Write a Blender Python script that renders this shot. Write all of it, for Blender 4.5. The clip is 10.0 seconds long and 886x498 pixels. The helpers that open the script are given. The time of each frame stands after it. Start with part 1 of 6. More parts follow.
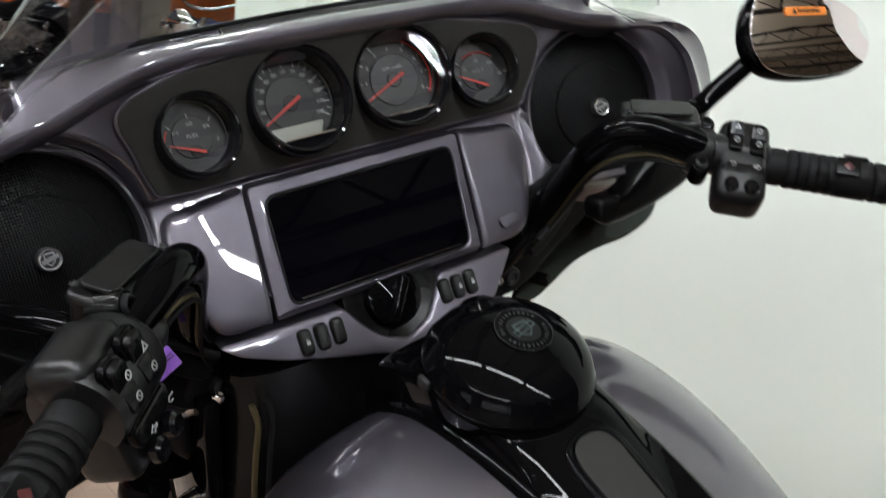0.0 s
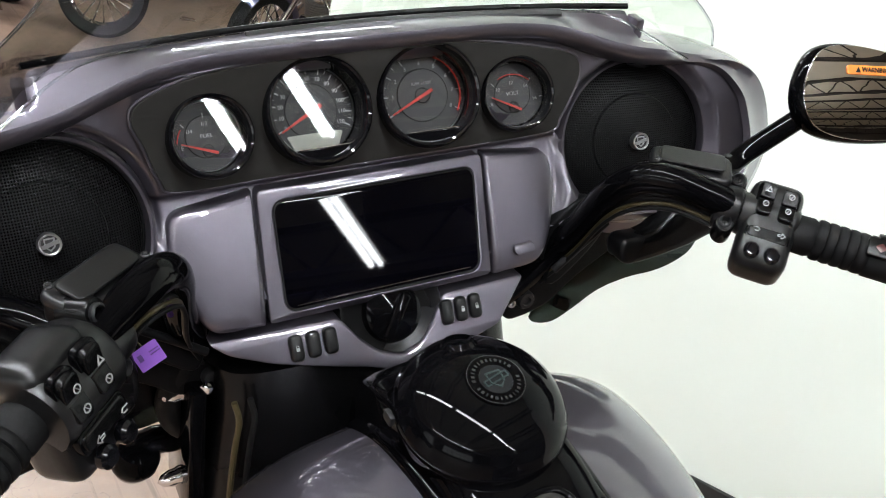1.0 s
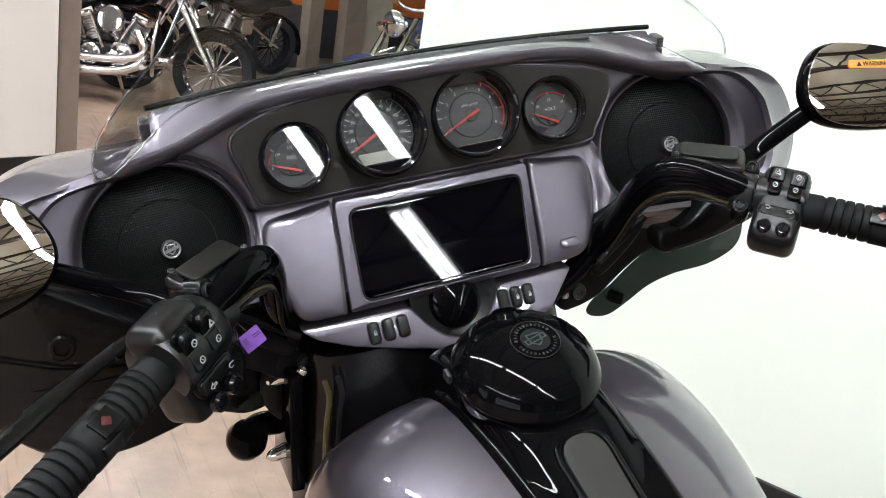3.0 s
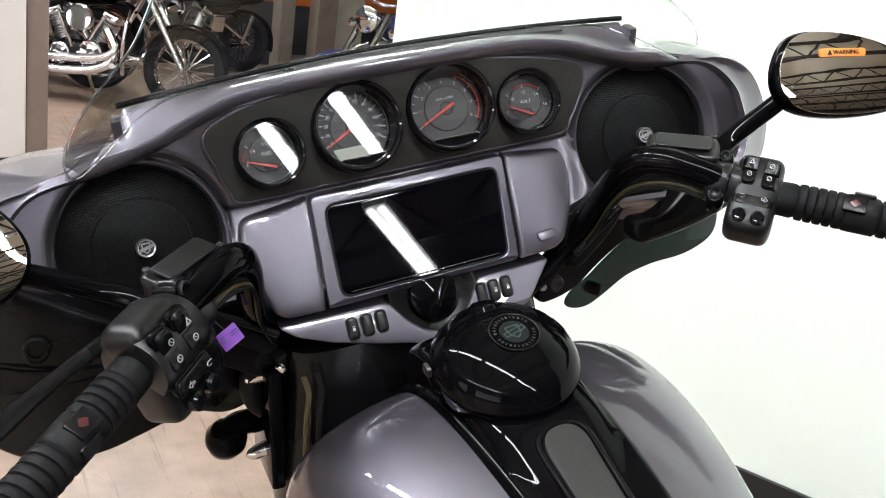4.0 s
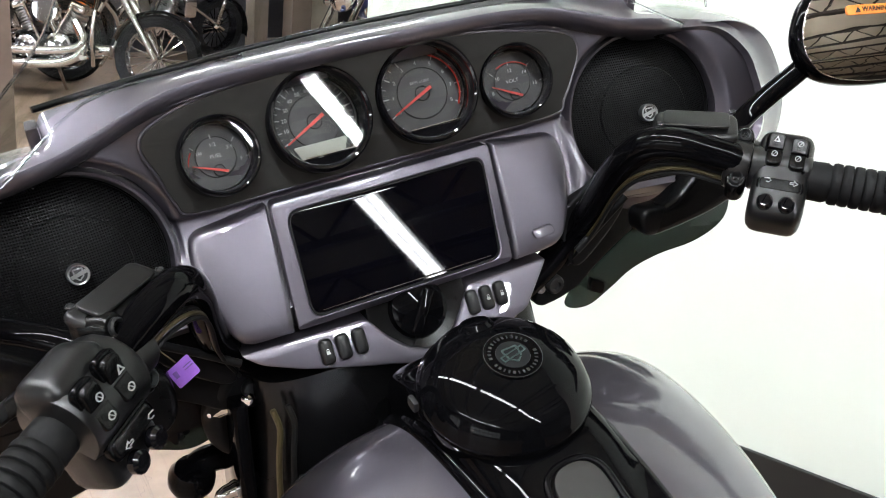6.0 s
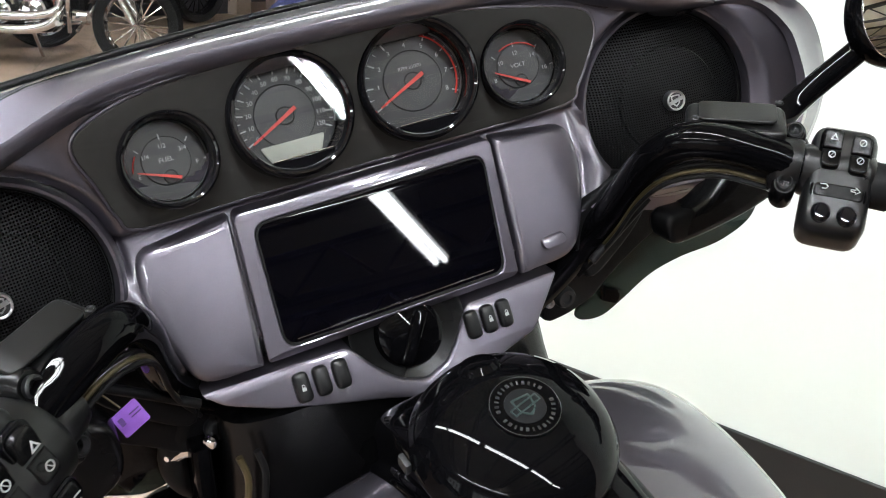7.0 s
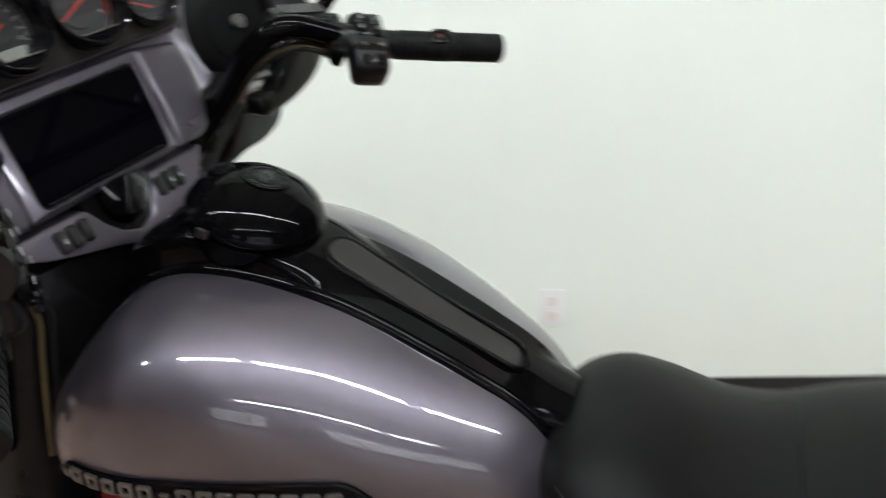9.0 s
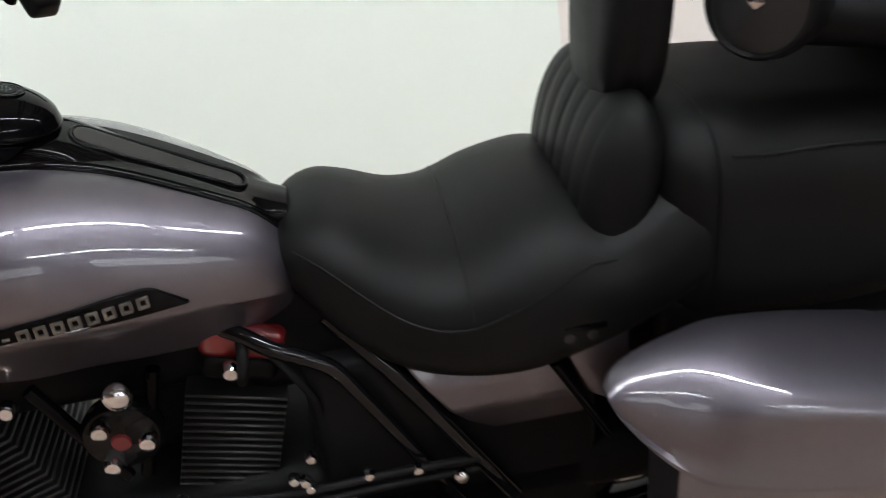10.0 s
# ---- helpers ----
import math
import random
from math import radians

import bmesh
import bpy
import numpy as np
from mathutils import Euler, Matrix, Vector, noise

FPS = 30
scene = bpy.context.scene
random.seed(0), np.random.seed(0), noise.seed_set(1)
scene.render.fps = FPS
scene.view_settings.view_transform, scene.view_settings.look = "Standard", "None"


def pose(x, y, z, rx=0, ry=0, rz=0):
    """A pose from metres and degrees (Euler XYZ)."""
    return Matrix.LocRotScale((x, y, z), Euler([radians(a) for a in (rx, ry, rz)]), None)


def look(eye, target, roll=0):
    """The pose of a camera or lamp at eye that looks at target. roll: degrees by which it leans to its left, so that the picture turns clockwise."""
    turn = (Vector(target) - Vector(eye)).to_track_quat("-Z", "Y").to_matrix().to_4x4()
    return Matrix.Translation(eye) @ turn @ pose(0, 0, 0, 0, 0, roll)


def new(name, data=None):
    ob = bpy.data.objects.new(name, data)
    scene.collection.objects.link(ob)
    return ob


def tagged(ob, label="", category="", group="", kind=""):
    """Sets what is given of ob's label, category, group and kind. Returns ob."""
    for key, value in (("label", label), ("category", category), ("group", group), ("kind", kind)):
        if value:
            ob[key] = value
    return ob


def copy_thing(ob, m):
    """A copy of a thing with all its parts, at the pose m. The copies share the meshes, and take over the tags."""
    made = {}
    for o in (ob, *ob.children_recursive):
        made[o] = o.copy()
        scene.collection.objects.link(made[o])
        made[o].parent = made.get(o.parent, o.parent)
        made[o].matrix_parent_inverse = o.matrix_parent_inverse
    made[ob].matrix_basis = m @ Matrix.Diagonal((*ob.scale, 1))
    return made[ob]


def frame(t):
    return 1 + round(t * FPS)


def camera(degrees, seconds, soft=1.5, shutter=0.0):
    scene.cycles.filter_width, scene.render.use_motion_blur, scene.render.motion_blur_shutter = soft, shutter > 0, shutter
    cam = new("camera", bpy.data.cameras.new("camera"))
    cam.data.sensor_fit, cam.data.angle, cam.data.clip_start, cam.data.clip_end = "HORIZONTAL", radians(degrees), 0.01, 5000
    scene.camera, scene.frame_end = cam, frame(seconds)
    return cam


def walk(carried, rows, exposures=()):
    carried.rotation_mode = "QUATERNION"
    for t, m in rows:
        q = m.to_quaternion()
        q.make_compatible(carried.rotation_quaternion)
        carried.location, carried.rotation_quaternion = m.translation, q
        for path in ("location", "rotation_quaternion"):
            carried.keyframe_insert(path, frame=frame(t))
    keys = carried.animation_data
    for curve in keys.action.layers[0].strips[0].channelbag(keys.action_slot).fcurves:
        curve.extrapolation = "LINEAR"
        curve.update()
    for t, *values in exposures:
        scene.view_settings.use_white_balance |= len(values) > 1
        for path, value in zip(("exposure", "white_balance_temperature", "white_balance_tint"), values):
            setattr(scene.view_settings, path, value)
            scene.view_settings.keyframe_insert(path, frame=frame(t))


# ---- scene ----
cam = camera(51.8, 10.0, 0.5, 0.4)
# The machine leans to its left on its stand; the path is written in the machine's own axes (x right, y ahead, z up).
LEAN = -14.6
BIKE = pose(0, 0, 0, 0, LEAN, 0)
PATH = [
    (0, (-0.421, -0.453, 1.376), (0.714, 0.983, 0.569), -3.9),
    (0.5, (-0.361, -0.454, 1.420), (0.625, 1.092, 0.622), -0.8),
    (1, (-0.333, -0.473, 1.433), (0.603, 1.046, 0.530), 1.1),
    (1.5, (-0.347, -0.563, 1.438), (0.514, 1.042, 0.612), -1.0),
    (2, (-0.361, -0.612, 1.438), (0.429, 1.055, 0.665), -3.1),
    (3.5, (-0.360, -0.632, 1.433), (0.408, 1.039, 0.646), -5.7),
    (4, (-0.361, -0.630, 1.432), (0.438, 1.023, 0.639), -5.5),
    (4.5, (-0.364, -0.631, 1.432), (0.429, 1.029, 0.647), -5.5),
    (5, (-0.366, -0.633, 1.427), (0.434, 1.025, 0.645), -5.9),
    (5.5, (-0.340, -0.595, 1.420), (0.468, 1.051, 0.620), -6.4),
    (5.7, (-0.325, -0.565, 1.412), (0.489, 1.072, 0.601), -7.2),
    (6.8, (-0.245, -0.429, 1.401), (0.527, 1.166, 0.475), -8.4),
    (7, (-0.241, -0.406, 1.391), (0.562, 1.182, 0.478), -8.0),
    (7.5, (-0.231, -0.377, 1.379), (0.588, 1.212, 0.482), -8.1),
    (8, (-0.311, -0.429, 1.372), (0.624, 1.126, 0.532), -6.6),
    (8.5, (-0.540, -0.444, 1.357), (0.850, 0.727, 0.521), -4.1),
    (8.8, (-0.665, -0.425, 1.369), (0.931, 0.387, 0.479), -3.6),
    (9, (-0.719, -0.443, 1.363), (0.964, 0.154, 0.462), -3.3),
    (9.1, (-0.763, -0.424, 1.366), (0.956, 0.035, 0.452), -4.1),
    (9.2, (-0.811, -0.398, 1.338), (0.951, -0.056, 0.454), -4.1),
    (9.3, (-0.856, -0.391, 1.338), (0.913, -0.150, 0.436), -5.0),
    (9.5, (-0.929, -0.384, 1.338), (0.828, -0.321, 0.385), -7.6),
    (9.7, (-1.001, -0.392, 1.354), (0.729, -0.448, 0.353), -7.5),
    (10, (-1.113, -0.402, 1.400), (0.581, -0.578, 0.350), -6.5),
]
walk(cam, [(t, BIKE @ look(eye, target, roll)) for t, eye, target, roll in PATH],
     [(0, -0.07), (0.5, 0.20), (1, 0.46), (2, 0.52), (3.5, 0.64), (5.5, 0.66), (7.5, 0.70), (8.5, 0.36), (9, 0.02), (9.5, -0.18), (10, 0.02)])

# ---- light ----
ROOM = pose(0, 0, 0, 0, 0, 24.2)          # the hall's walls and lamp rows run at this angle to the machine
world = bpy.data.worlds.new("hall_air")
world.use_nodes = True
world.node_tree.nodes["Background"].inputs["Color"].default_value = (0.9, 0.95, 1.0, 1)
world.node_tree.nodes["Background"].inputs["Strength"].default_value = 0.02
scene.world = world
LAMP_WATTS = 88.0
# The x = 3.2 row is added to brighten the pier and hall.
LAMP_ROWS = [(-8.2, 4.2, 3, 6), (-1.85, 4.0, 2, 8), (3.2, 4.2, 5, 8)]
LAMP_STEP = 2.6
WALL_END = -3.1


# ---- materials ----
def material(name, color, rough=0.5, metal=0.0, coat=0.0, coat_rough=0.03, spread=0.15, grain=40.0, bump=0.0, bump_scale=200.0,
             wear=0.0, spec=0.5):
    """A Principled surface whose colour and gloss vary at two scales, with fine relief."""
    m = bpy.data.materials.new(name)
    m.use_nodes = True
    nt = m.node_tree
    b = nt.nodes["Principled BSDF"]
    b.inputs["Metallic"].default_value = metal
    b.inputs["Coat Weight"].default_value = coat
    b.inputs["Coat Roughness"].default_value = coat_rough
    b.inputs["Specular IOR Level"].default_value = spec
    tc = nt.nodes.new("ShaderNodeTexCoord")
    n1 = nt.nodes.new("ShaderNodeTexNoise")
    n1.inputs["Scale"].default_value, n1.inputs["Detail"].default_value = grain, 4
    n2 = nt.nodes.new("ShaderNodeTexNoise")
    n2.inputs["Scale"].default_value, n2.inputs["Detail"].default_value = grain / 12, 5
    mix = nt.nodes.new("ShaderNodeMath")
    mix.operation = "MULTIPLY_ADD"
    mix.inputs[1].default_value = 0.5
    half = nt.nodes.new("ShaderNodeMath")
    half.operation = "MULTIPLY"
    half.inputs[1].default_value = 0.5
    nt.links.new(tc.outputs["Object"], n1.inputs["Vector"])
    nt.links.new(tc.outputs["Object"], n2.inputs["Vector"])
    nt.links.new(n1.outputs["Fac"], half.inputs[0])
    nt.links.new(n2.outputs["Fac"], mix.inputs[0])
    nt.links.new(half.outputs[0], mix.inputs[2])
    ramp = nt.nodes.new("ShaderNodeValToRGB")
    ramp.color_ramp.elements[0].position, ramp.color_ramp.elements[1].position = 0.3, 0.7
    ramp.color_ramp.elements[0].color = (*[c * (1 - spread) for c in color], 1)
    ramp.color_ramp.elements[1].color = (*[min(1, c * (1 + spread)) for c in color], 1)
    nt.links.new(mix.outputs[0], ramp.inputs["Fac"])
    nt.links.new(ramp.outputs["Color"], b.inputs["Base Color"])
    rr = nt.nodes.new("ShaderNodeMapRange")
    rr.inputs["To Min"].default_value = max(0.0, rough * (1 - 0.25 - wear))
    rr.inputs["To Max"].default_value = min(1.0, rough * (1 + 0.25 + wear))
    nt.links.new(n2.outputs["Fac"], rr.inputs["Value"])
    nt.links.new(rr.outputs["Result"], b.inputs["Roughness"])
    if bump:
        nb = nt.nodes.new("ShaderNodeTexNoise")
        nb.inputs["Scale"].default_value, nb.inputs["Detail"].default_value = bump_scale, 3
        bn = nt.nodes.new("ShaderNodeBump")
        bn.inputs["Strength"].default_value, bn.inputs["Distance"].default_value = bump, 0.001
        nt.links.new(tc.outputs["Object"], nb.inputs["Vector"])
        nt.links.new(nb.outputs["Fac"], bn.inputs["Height"])
        nt.links.new(bn.outputs["Normal"], b.inputs["Normal"])
    return m


def glass_material(name, tint=(1, 1, 1), rough=0.0, ior=1.45):
    m = bpy.data.materials.new(name)
    m.use_nodes = True
    b = m.node_tree.nodes["Principled BSDF"]
    b.inputs["Base Color"].default_value = (*tint, 1)
    b.inputs["Transmission Weight"].default_value = 1.0
    b.inputs["Roughness"].default_value = rough
    b.inputs["IOR"].default_value = ior
    return m


def thin_glass(name, tint, gloss):
    """A thin clear sheet: it lets light straight through and mirrors a part of it."""
    m = bpy.data.materials.new(name)
    m.use_nodes = True
    nt = m.node_tree
    nt.nodes.clear()
    out = nt.nodes.new("ShaderNodeOutputMaterial")
    tr, gl, mx = (nt.nodes.new("ShaderNodeBsdfTransparent"), nt.nodes.new("ShaderNodeBsdfGlossy"), nt.nodes.new("ShaderNodeMixShader"))
    fr = nt.nodes.new("ShaderNodeFresnel")
    fr.inputs["IOR"].default_value = gloss
    tr.inputs["Color"].default_value = (*tint, 1)
    gl.inputs["Roughness"].default_value = 0.01
    nt.links.new(fr.outputs["Fac"], mx.inputs["Fac"])
    nt.links.new(tr.outputs[0], mx.inputs[1])
    nt.links.new(gl.outputs[0], mx.inputs[2])
    nt.links.new(mx.outputs[0], out.inputs["Surface"])
    return m


def glow(name, color, strength):
    m = bpy.data.materials.new(name)
    m.use_nodes = True
    b = m.node_tree.nodes["Principled BSDF"]
    b.inputs["Base Color"].default_value = (*color, 1)
    b.inputs["Emission Color"].default_value = (*color, 1)
    b.inputs["Emission Strength"].default_value = strength
    return m


PAINT = material("charcoal_metallic_paint", (0.130, 0.119, 0.145), 0.46, 0.94, 1.0, 0.015, 0.05, 900, 0.01, 2500, wear=-0.22)
BLACK = material("gloss_black_paint", (0.0018, 0.0018, 0.0022), 0.25, 0.0, 1.0, 0.015, 0.2, 60, spec=0.0)
SATIN = material("satin_black_paint", (0.003, 0.003, 0.0033), 0.27, 0.0, 0.0, 0.2, 0.2, 80, 0.05, 900, spec=0.20)
PLASTIC = material("textured_black_plastic", (0.004, 0.004, 0.0045), 0.48, 0.0, 0.0, 0.03, 0.2, 120, 0.25, 1400, spec=0.10)
POD = material("satin_cast_housing", (0.006, 0.006, 0.0064), 0.30, 0.0, 0.0, 0.03, 0.2, 120, 0.12, 1800, spec=0.34)
PANEL = material("soft_grey_black_panel", (0.019, 0.018, 0.017), 0.55, 0.0, 0.0, 0.03, 0.12, 120, 0.1, 2500, spec=0.25)
RUBBER = material("black_rubber", (0.005, 0.005, 0.0054), 0.58, 0.0, 0.0, 0.03, 0.25, 150, 0.15, 700, spec=0.15)
LEATHER = material("black_seat_vinyl", (0.004, 0.004, 0.0043), 0.48, 0.0, 0.0, 0.03, 0.2, 60, 0.35, 900, 0.1, spec=0.13)
MESH = material("black_grille_metal", (0.012, 0.012, 0.013), 0.4, 0.3, 0.0, 0.03, 0.2, 200)
CHROME = material("chrome", (0.75, 0.75, 0.77), 0.06, 1.0, 0.0, 0.03, 0.04, 30)
STEEL = material("brushed_steel", (0.45, 0.45, 0.46), 0.28, 1.0, 0.0, 0.03, 0.15, 90, 0.1, 600)
GREYMETAL = material("grey_engine_metal", (0.035, 0.035, 0.037), 0.45, 0.7, 0.0, 0.03, 0.2, 80, 0.15, 500)
MIRROR = material("mirror_silver", (0.88, 0.89, 0.89), 0.01, 1.0, 0.0, 0.0, 0.0, 20)
SCREEN = material("black_screen_glass", (0.001, 0.001, 0.002), 0.02, 0.0, 0.0, 0.0, 0.1, 40, spec=0.13)
DIAL = material("dial_grey", (0.034, 0.034, 0.035), 0.45, 0.4, 0.0, 0.03, 0.15, 200)
DIALDARK = material("dial_black", (0.015, 0.015, 0.016), 0.5, 0.0, 0.0, 0.03, 0.15, 200)
LCD = material("lcd_grey_green", (0.30, 0.31, 0.27), 0.35, 0.0, 0.0, 0.03, 0.05, 100)
WHITEINK = material("white_ink", (0.34, 0.34, 0.34), 0.5, 0.0, 0.0, 0.03, 0.03, 300)
REDINK = material("red_ink", (0.55, 0.03, 0.02), 0.5, 0.0, 0.0, 0.03, 0.05, 300)
NEEDLE = material("needle_red", (0.50, 0.03, 0.02), 0.4, 0.0, 0.0, 0.03, 0.05, 300)
REDCAP = material("red_engine_paint", (0.14, 0.005, 0.008), 0.3, 0.0, 0.5, 0.05, 0.1, 60)
ORANGE = material("orange_paint", (0.75, 0.17, 0.02), 0.5, 0.0, 0.0, 0.03, 0.08, 10)
STICKER = material("orange_sticker", (0.85, 0.26, 0.04), 0.45, 0.0, 0.0, 0.03, 0.05, 200)
MEDGREY = material("medallion_grey", (0.009, 0.009, 0.010), 0.45, 0.0, 0.0, 0.03, 0.1, 300, spec=0.12)
TAGINK = material("purple_print", (0.11, 0.045, 0.22), 0.7, 0.0, 0.0, 0.03, 0.1, 120)
PURPLE = material("purple_paper", (0.28, 0.11, 0.55), 0.7, 0.0, 0.0, 0.03, 0.1, 120)
BADGEMETAL = material("dull_badge_metal", (0.16, 0.155, 0.15), 0.4, 0.9, 0.0, 0.03, 0.2, 300)
BADGERED = material("dark_red_enamel", (0.05, 0.004, 0.005), 0.35, 0.0, 0.2, 0.05, 0.1, 300)
TEAL = material("dark_green_ink", (0.020, 0.040, 0.038), 0.3, 0.0, 0.5, 0.03, 0.1, 200)
YELLOWBRAID = material("brass_braid", (0.07, 0.055, 0.025), 0.4, 0.4, 0.0, 0.03, 0.2, 400)
WALLPAINT = material("white_wall_paint", (0.775, 0.83, 0.765), 0.6, 0.0, 0.0, 0.03, 0.012, 3.0, 0.04, 120)
HALLWALL = material("brown_hall_wall", (0.07, 0.06, 0.05), 0.6, 0.0, 0.0, 0.03, 0.25, 3.0, 0.04, 120)
WALLCREAM = material("cream_wall_paint", (0.76, 0.71, 0.67), 0.6, 0.0, 0.0, 0.03, 0.02, 3.0, 0.04, 120)
BASEBLACK = material("black_base_board", (0.012, 0.012, 0.012), 0.45, 0.0, 0.0, 0.03, 0.2, 12, 0.05, 200)
DARKWALL = material("dark_blue_grey_wall", (0.022, 0.022, 0.030), 0.5, 0.0, 0.0, 0.03, 0.15, 6, 0.05, 120)
TAUPE = material("taupe_steel_frame", (0.215, 0.165, 0.138), 0.5, 0.0, 0.0, 0.03, 0.1, 20, 0.05, 200)
CEILMAT = material("cream_ceiling_deck", (0.56, 0.52, 0.42), 0.8, 0.0, 0.0, 0.03, 0.08, 2.0, 0.1, 60)
TRUSS = material("dark_truss_steel", (0.03, 0.024, 0.02), 0.6, 0.2, 0.0, 0.03, 0.2, 20)
HOUSING = material("white_lamp_housing", (0.8, 0.8, 0.8), 0.4, 0.0, 0.0, 0.03, 0.03, 20)
BLUEPAINT = material("blue_tank_paint", (0.012, 0.016, 0.09), 0.3, 0.2, 1.0, 0.03, 0.1, 60)
BEZEL = material("bezel_gloss_black", (0.004, 0.004, 0.005), 0.15, 0.0, 1.0, 0.01, 0.2, 60, spec=0.0)
BEZEL.node_tree.nodes["Principled BSDF"].inputs["Coat IOR"].default_value = 1.36
PANE = glow("daylit_pane", (0.92, 0.97, 1.0), 1.8)
BEIGE = material("beige_partition_paint", (0.42, 0.37, 0.31), 0.6, 0.0, 0.0, 0.03, 0.08, 6.0, 0.04, 120)
TUBE = glow("lamp_tube", (0.93, 0.97, 1.0), LAMP_WATTS)
SHIELD = thin_glass("clear_windshield", (0.86, 0.90, 0.86), 1.28)
EDGE = glass_material("polished_edge_plastic", (0.80, 0.84, 0.86), 0.05)
SMOKE = thin_glass("smoke_green_deflector", (0.125, 0.150, 0.142), 1.32)
LENS = thin_glass("gauge_lens", (0.97, 0.97, 0.97), 1.45)

BLACK.node_tree.nodes["Principled BSDF"].inputs["Coat IOR"].default_value = 1.18
PAINT.node_tree.nodes["Principled BSDF"].inputs["Coat IOR"].default_value = 1.6


def concrete():
    m = material("polished_concrete", (0.260, 0.176, 0.130), 0.32, 0.0, 0.0, 0.03, 0.42, 9.0, 0.06, 60, 0.2)
    nt = m.node_tree
    b = nt.nodes["Principled BSDF"]
    tc = nt.nodes.new("ShaderNodeTexCoord")
    vo = nt.nodes.new("ShaderNodeTexVoronoi")
    vo.feature = "DISTANCE_TO_EDGE"
    vo.inputs["Scale"].default_value = 3.2
    wob = nt.nodes.new("ShaderNodeTexNoise")
    wob.inputs["Scale"].default_value, wob.inputs["Detail"].default_value = 3.0, 8
    add = nt.nodes.new("ShaderNodeVectorMath")
    add.operation = "MULTIPLY_ADD"
    add.inputs[1].default_value = (0.5, 0.5, 0.5)
    lt = nt.nodes.new("ShaderNodeMapRange")
    lt.inputs["From Max"].default_value = 0.004
    lt.inputs["To Min"].default_value, lt.inputs["To Max"].default_value = 0.74, 1.0
    mul = nt.nodes.new("ShaderNodeMix")
    mul.data_type, mul.blend_type = "RGBA", "MULTIPLY"
    mul.inputs["Factor"].default_value = 1.0
    old = b.inputs["Base Color"].links[0].from_socket
    nt.links.new(tc.outputs["Object"], wob.inputs["Vector"])
    nt.links.new(wob.outputs["Color"], add.inputs[0])
    nt.links.new(tc.outputs["Object"], add.inputs[2])
    nt.links.new(add.outputs[0], vo.inputs["Vector"])
    nt.links.new(vo.outputs["Distance"], lt.inputs["Value"])
    nt.links.new(old, mul.inputs["A"])
    nt.links.new(lt.outputs["Result"], mul.inputs["B"])
    last = mul.outputs["Result"]
    for turn, long, least in ((28, 1.1, 0.60), (-61, 1.6, 0.62), (80, 0.8, 0.63)):
        mp = nt.nodes.new("ShaderNodeMapping")
        mp.inputs["Rotation"].default_value = (0, 0, radians(turn))
        mp.inputs["Scale"].default_value = (38.0, long, 1.0)
        sc = nt.nodes.new("ShaderNodeTexNoise")
        sc.inputs["Scale"].default_value, sc.inputs["Detail"].default_value = 1.0, 3
        cut = nt.nodes.new("ShaderNodeMapRange")
        cut.inputs["From Min"].default_value, cut.inputs["From Max"].default_value = least, least + 0.08
        cut.inputs["To Min"].default_value, cut.inputs["To Max"].default_value = 1.0, 0.62
        over = nt.nodes.new("ShaderNodeMix")
        over.data_type, over.blend_type = "RGBA", "MULTIPLY"
        over.inputs["Factor"].default_value = 1.0
        nt.links.new(tc.outputs["Object"], mp.inputs["Vector"])
        nt.links.new(mp.outputs[0], sc.inputs["Vector"])
        nt.links.new(sc.outputs["Fac"], cut.inputs["Value"])
        nt.links.new(last, over.inputs["A"])
        nt.links.new(cut.outputs["Result"], over.inputs["B"])
        last = over.outputs["Result"]
    nt.links.new(last, b.inputs["Base Color"])
    return m


CONCRETE = concrete()


def perforated():
    """Black grille metal with a regular pattern of small holes."""
    m = material("perforated_grille", (0.006, 0.006, 0.0066), 0.45, 0.0, 0.0, 0.03, 0.2, 200)
    nt = m.node_tree
    b = nt.nodes["Principled BSDF"]
    tc = nt.nodes.new("ShaderNodeTexCoord")
    vo = nt.nodes.new("ShaderNodeTexVoronoi")
    vo.inputs["Scale"].default_value, vo.inputs["Randomness"].default_value = 450, 0.0
    vo.voronoi_dimensions = "2D"
    mp = nt.nodes.new("ShaderNodeMapping")
    mp.inputs["Rotation"].default_value = (radians(90), 0, 0)
    hole = nt.nodes.new("ShaderNodeMapRange")
    hole.inputs["From Min"].default_value, hole.inputs["From Max"].default_value = 0.26, 0.36
    mul = nt.nodes.new("ShaderNodeMix")
    mul.data_type, mul.blend_type = "RGBA", "MULTIPLY"
    mul.inputs["Factor"].default_value = 1.0
    bp = nt.nodes.new("ShaderNodeBump")
    bp.inputs["Strength"].default_value, bp.inputs["Distance"].default_value = 0.9, 0.001
    old = b.inputs["Base Color"].links[0].from_socket
    nt.links.new(tc.outputs["Object"], mp.inputs["Vector"])
    nt.links.new(mp.outputs[0], vo.inputs["Vector"])
    nt.links.new(vo.outputs["Distance"], hole.inputs["Value"])
    nt.links.new(old, mul.inputs["A"])
    nt.links.new(hole.outputs["Result"], mul.inputs["B"])
    nt.links.new(mul.outputs["Result"], b.inputs["Base Color"])
    nt.links.new(hole.outputs["Result"], bp.inputs["Height"])
    nt.links.new(bp.outputs["Normal"], b.inputs["Normal"])
    dim = nt.nodes.new("ShaderNodeMath")
    dim.operation = "MULTIPLY"
    dim.inputs[1].default_value = 0.14
    nt.links.new(hole.outputs["Result"], dim.inputs[0])
    nt.links.new(dim.outputs[0], b.inputs["Specular IOR Level"])
    return m


GRILLE = perforated()


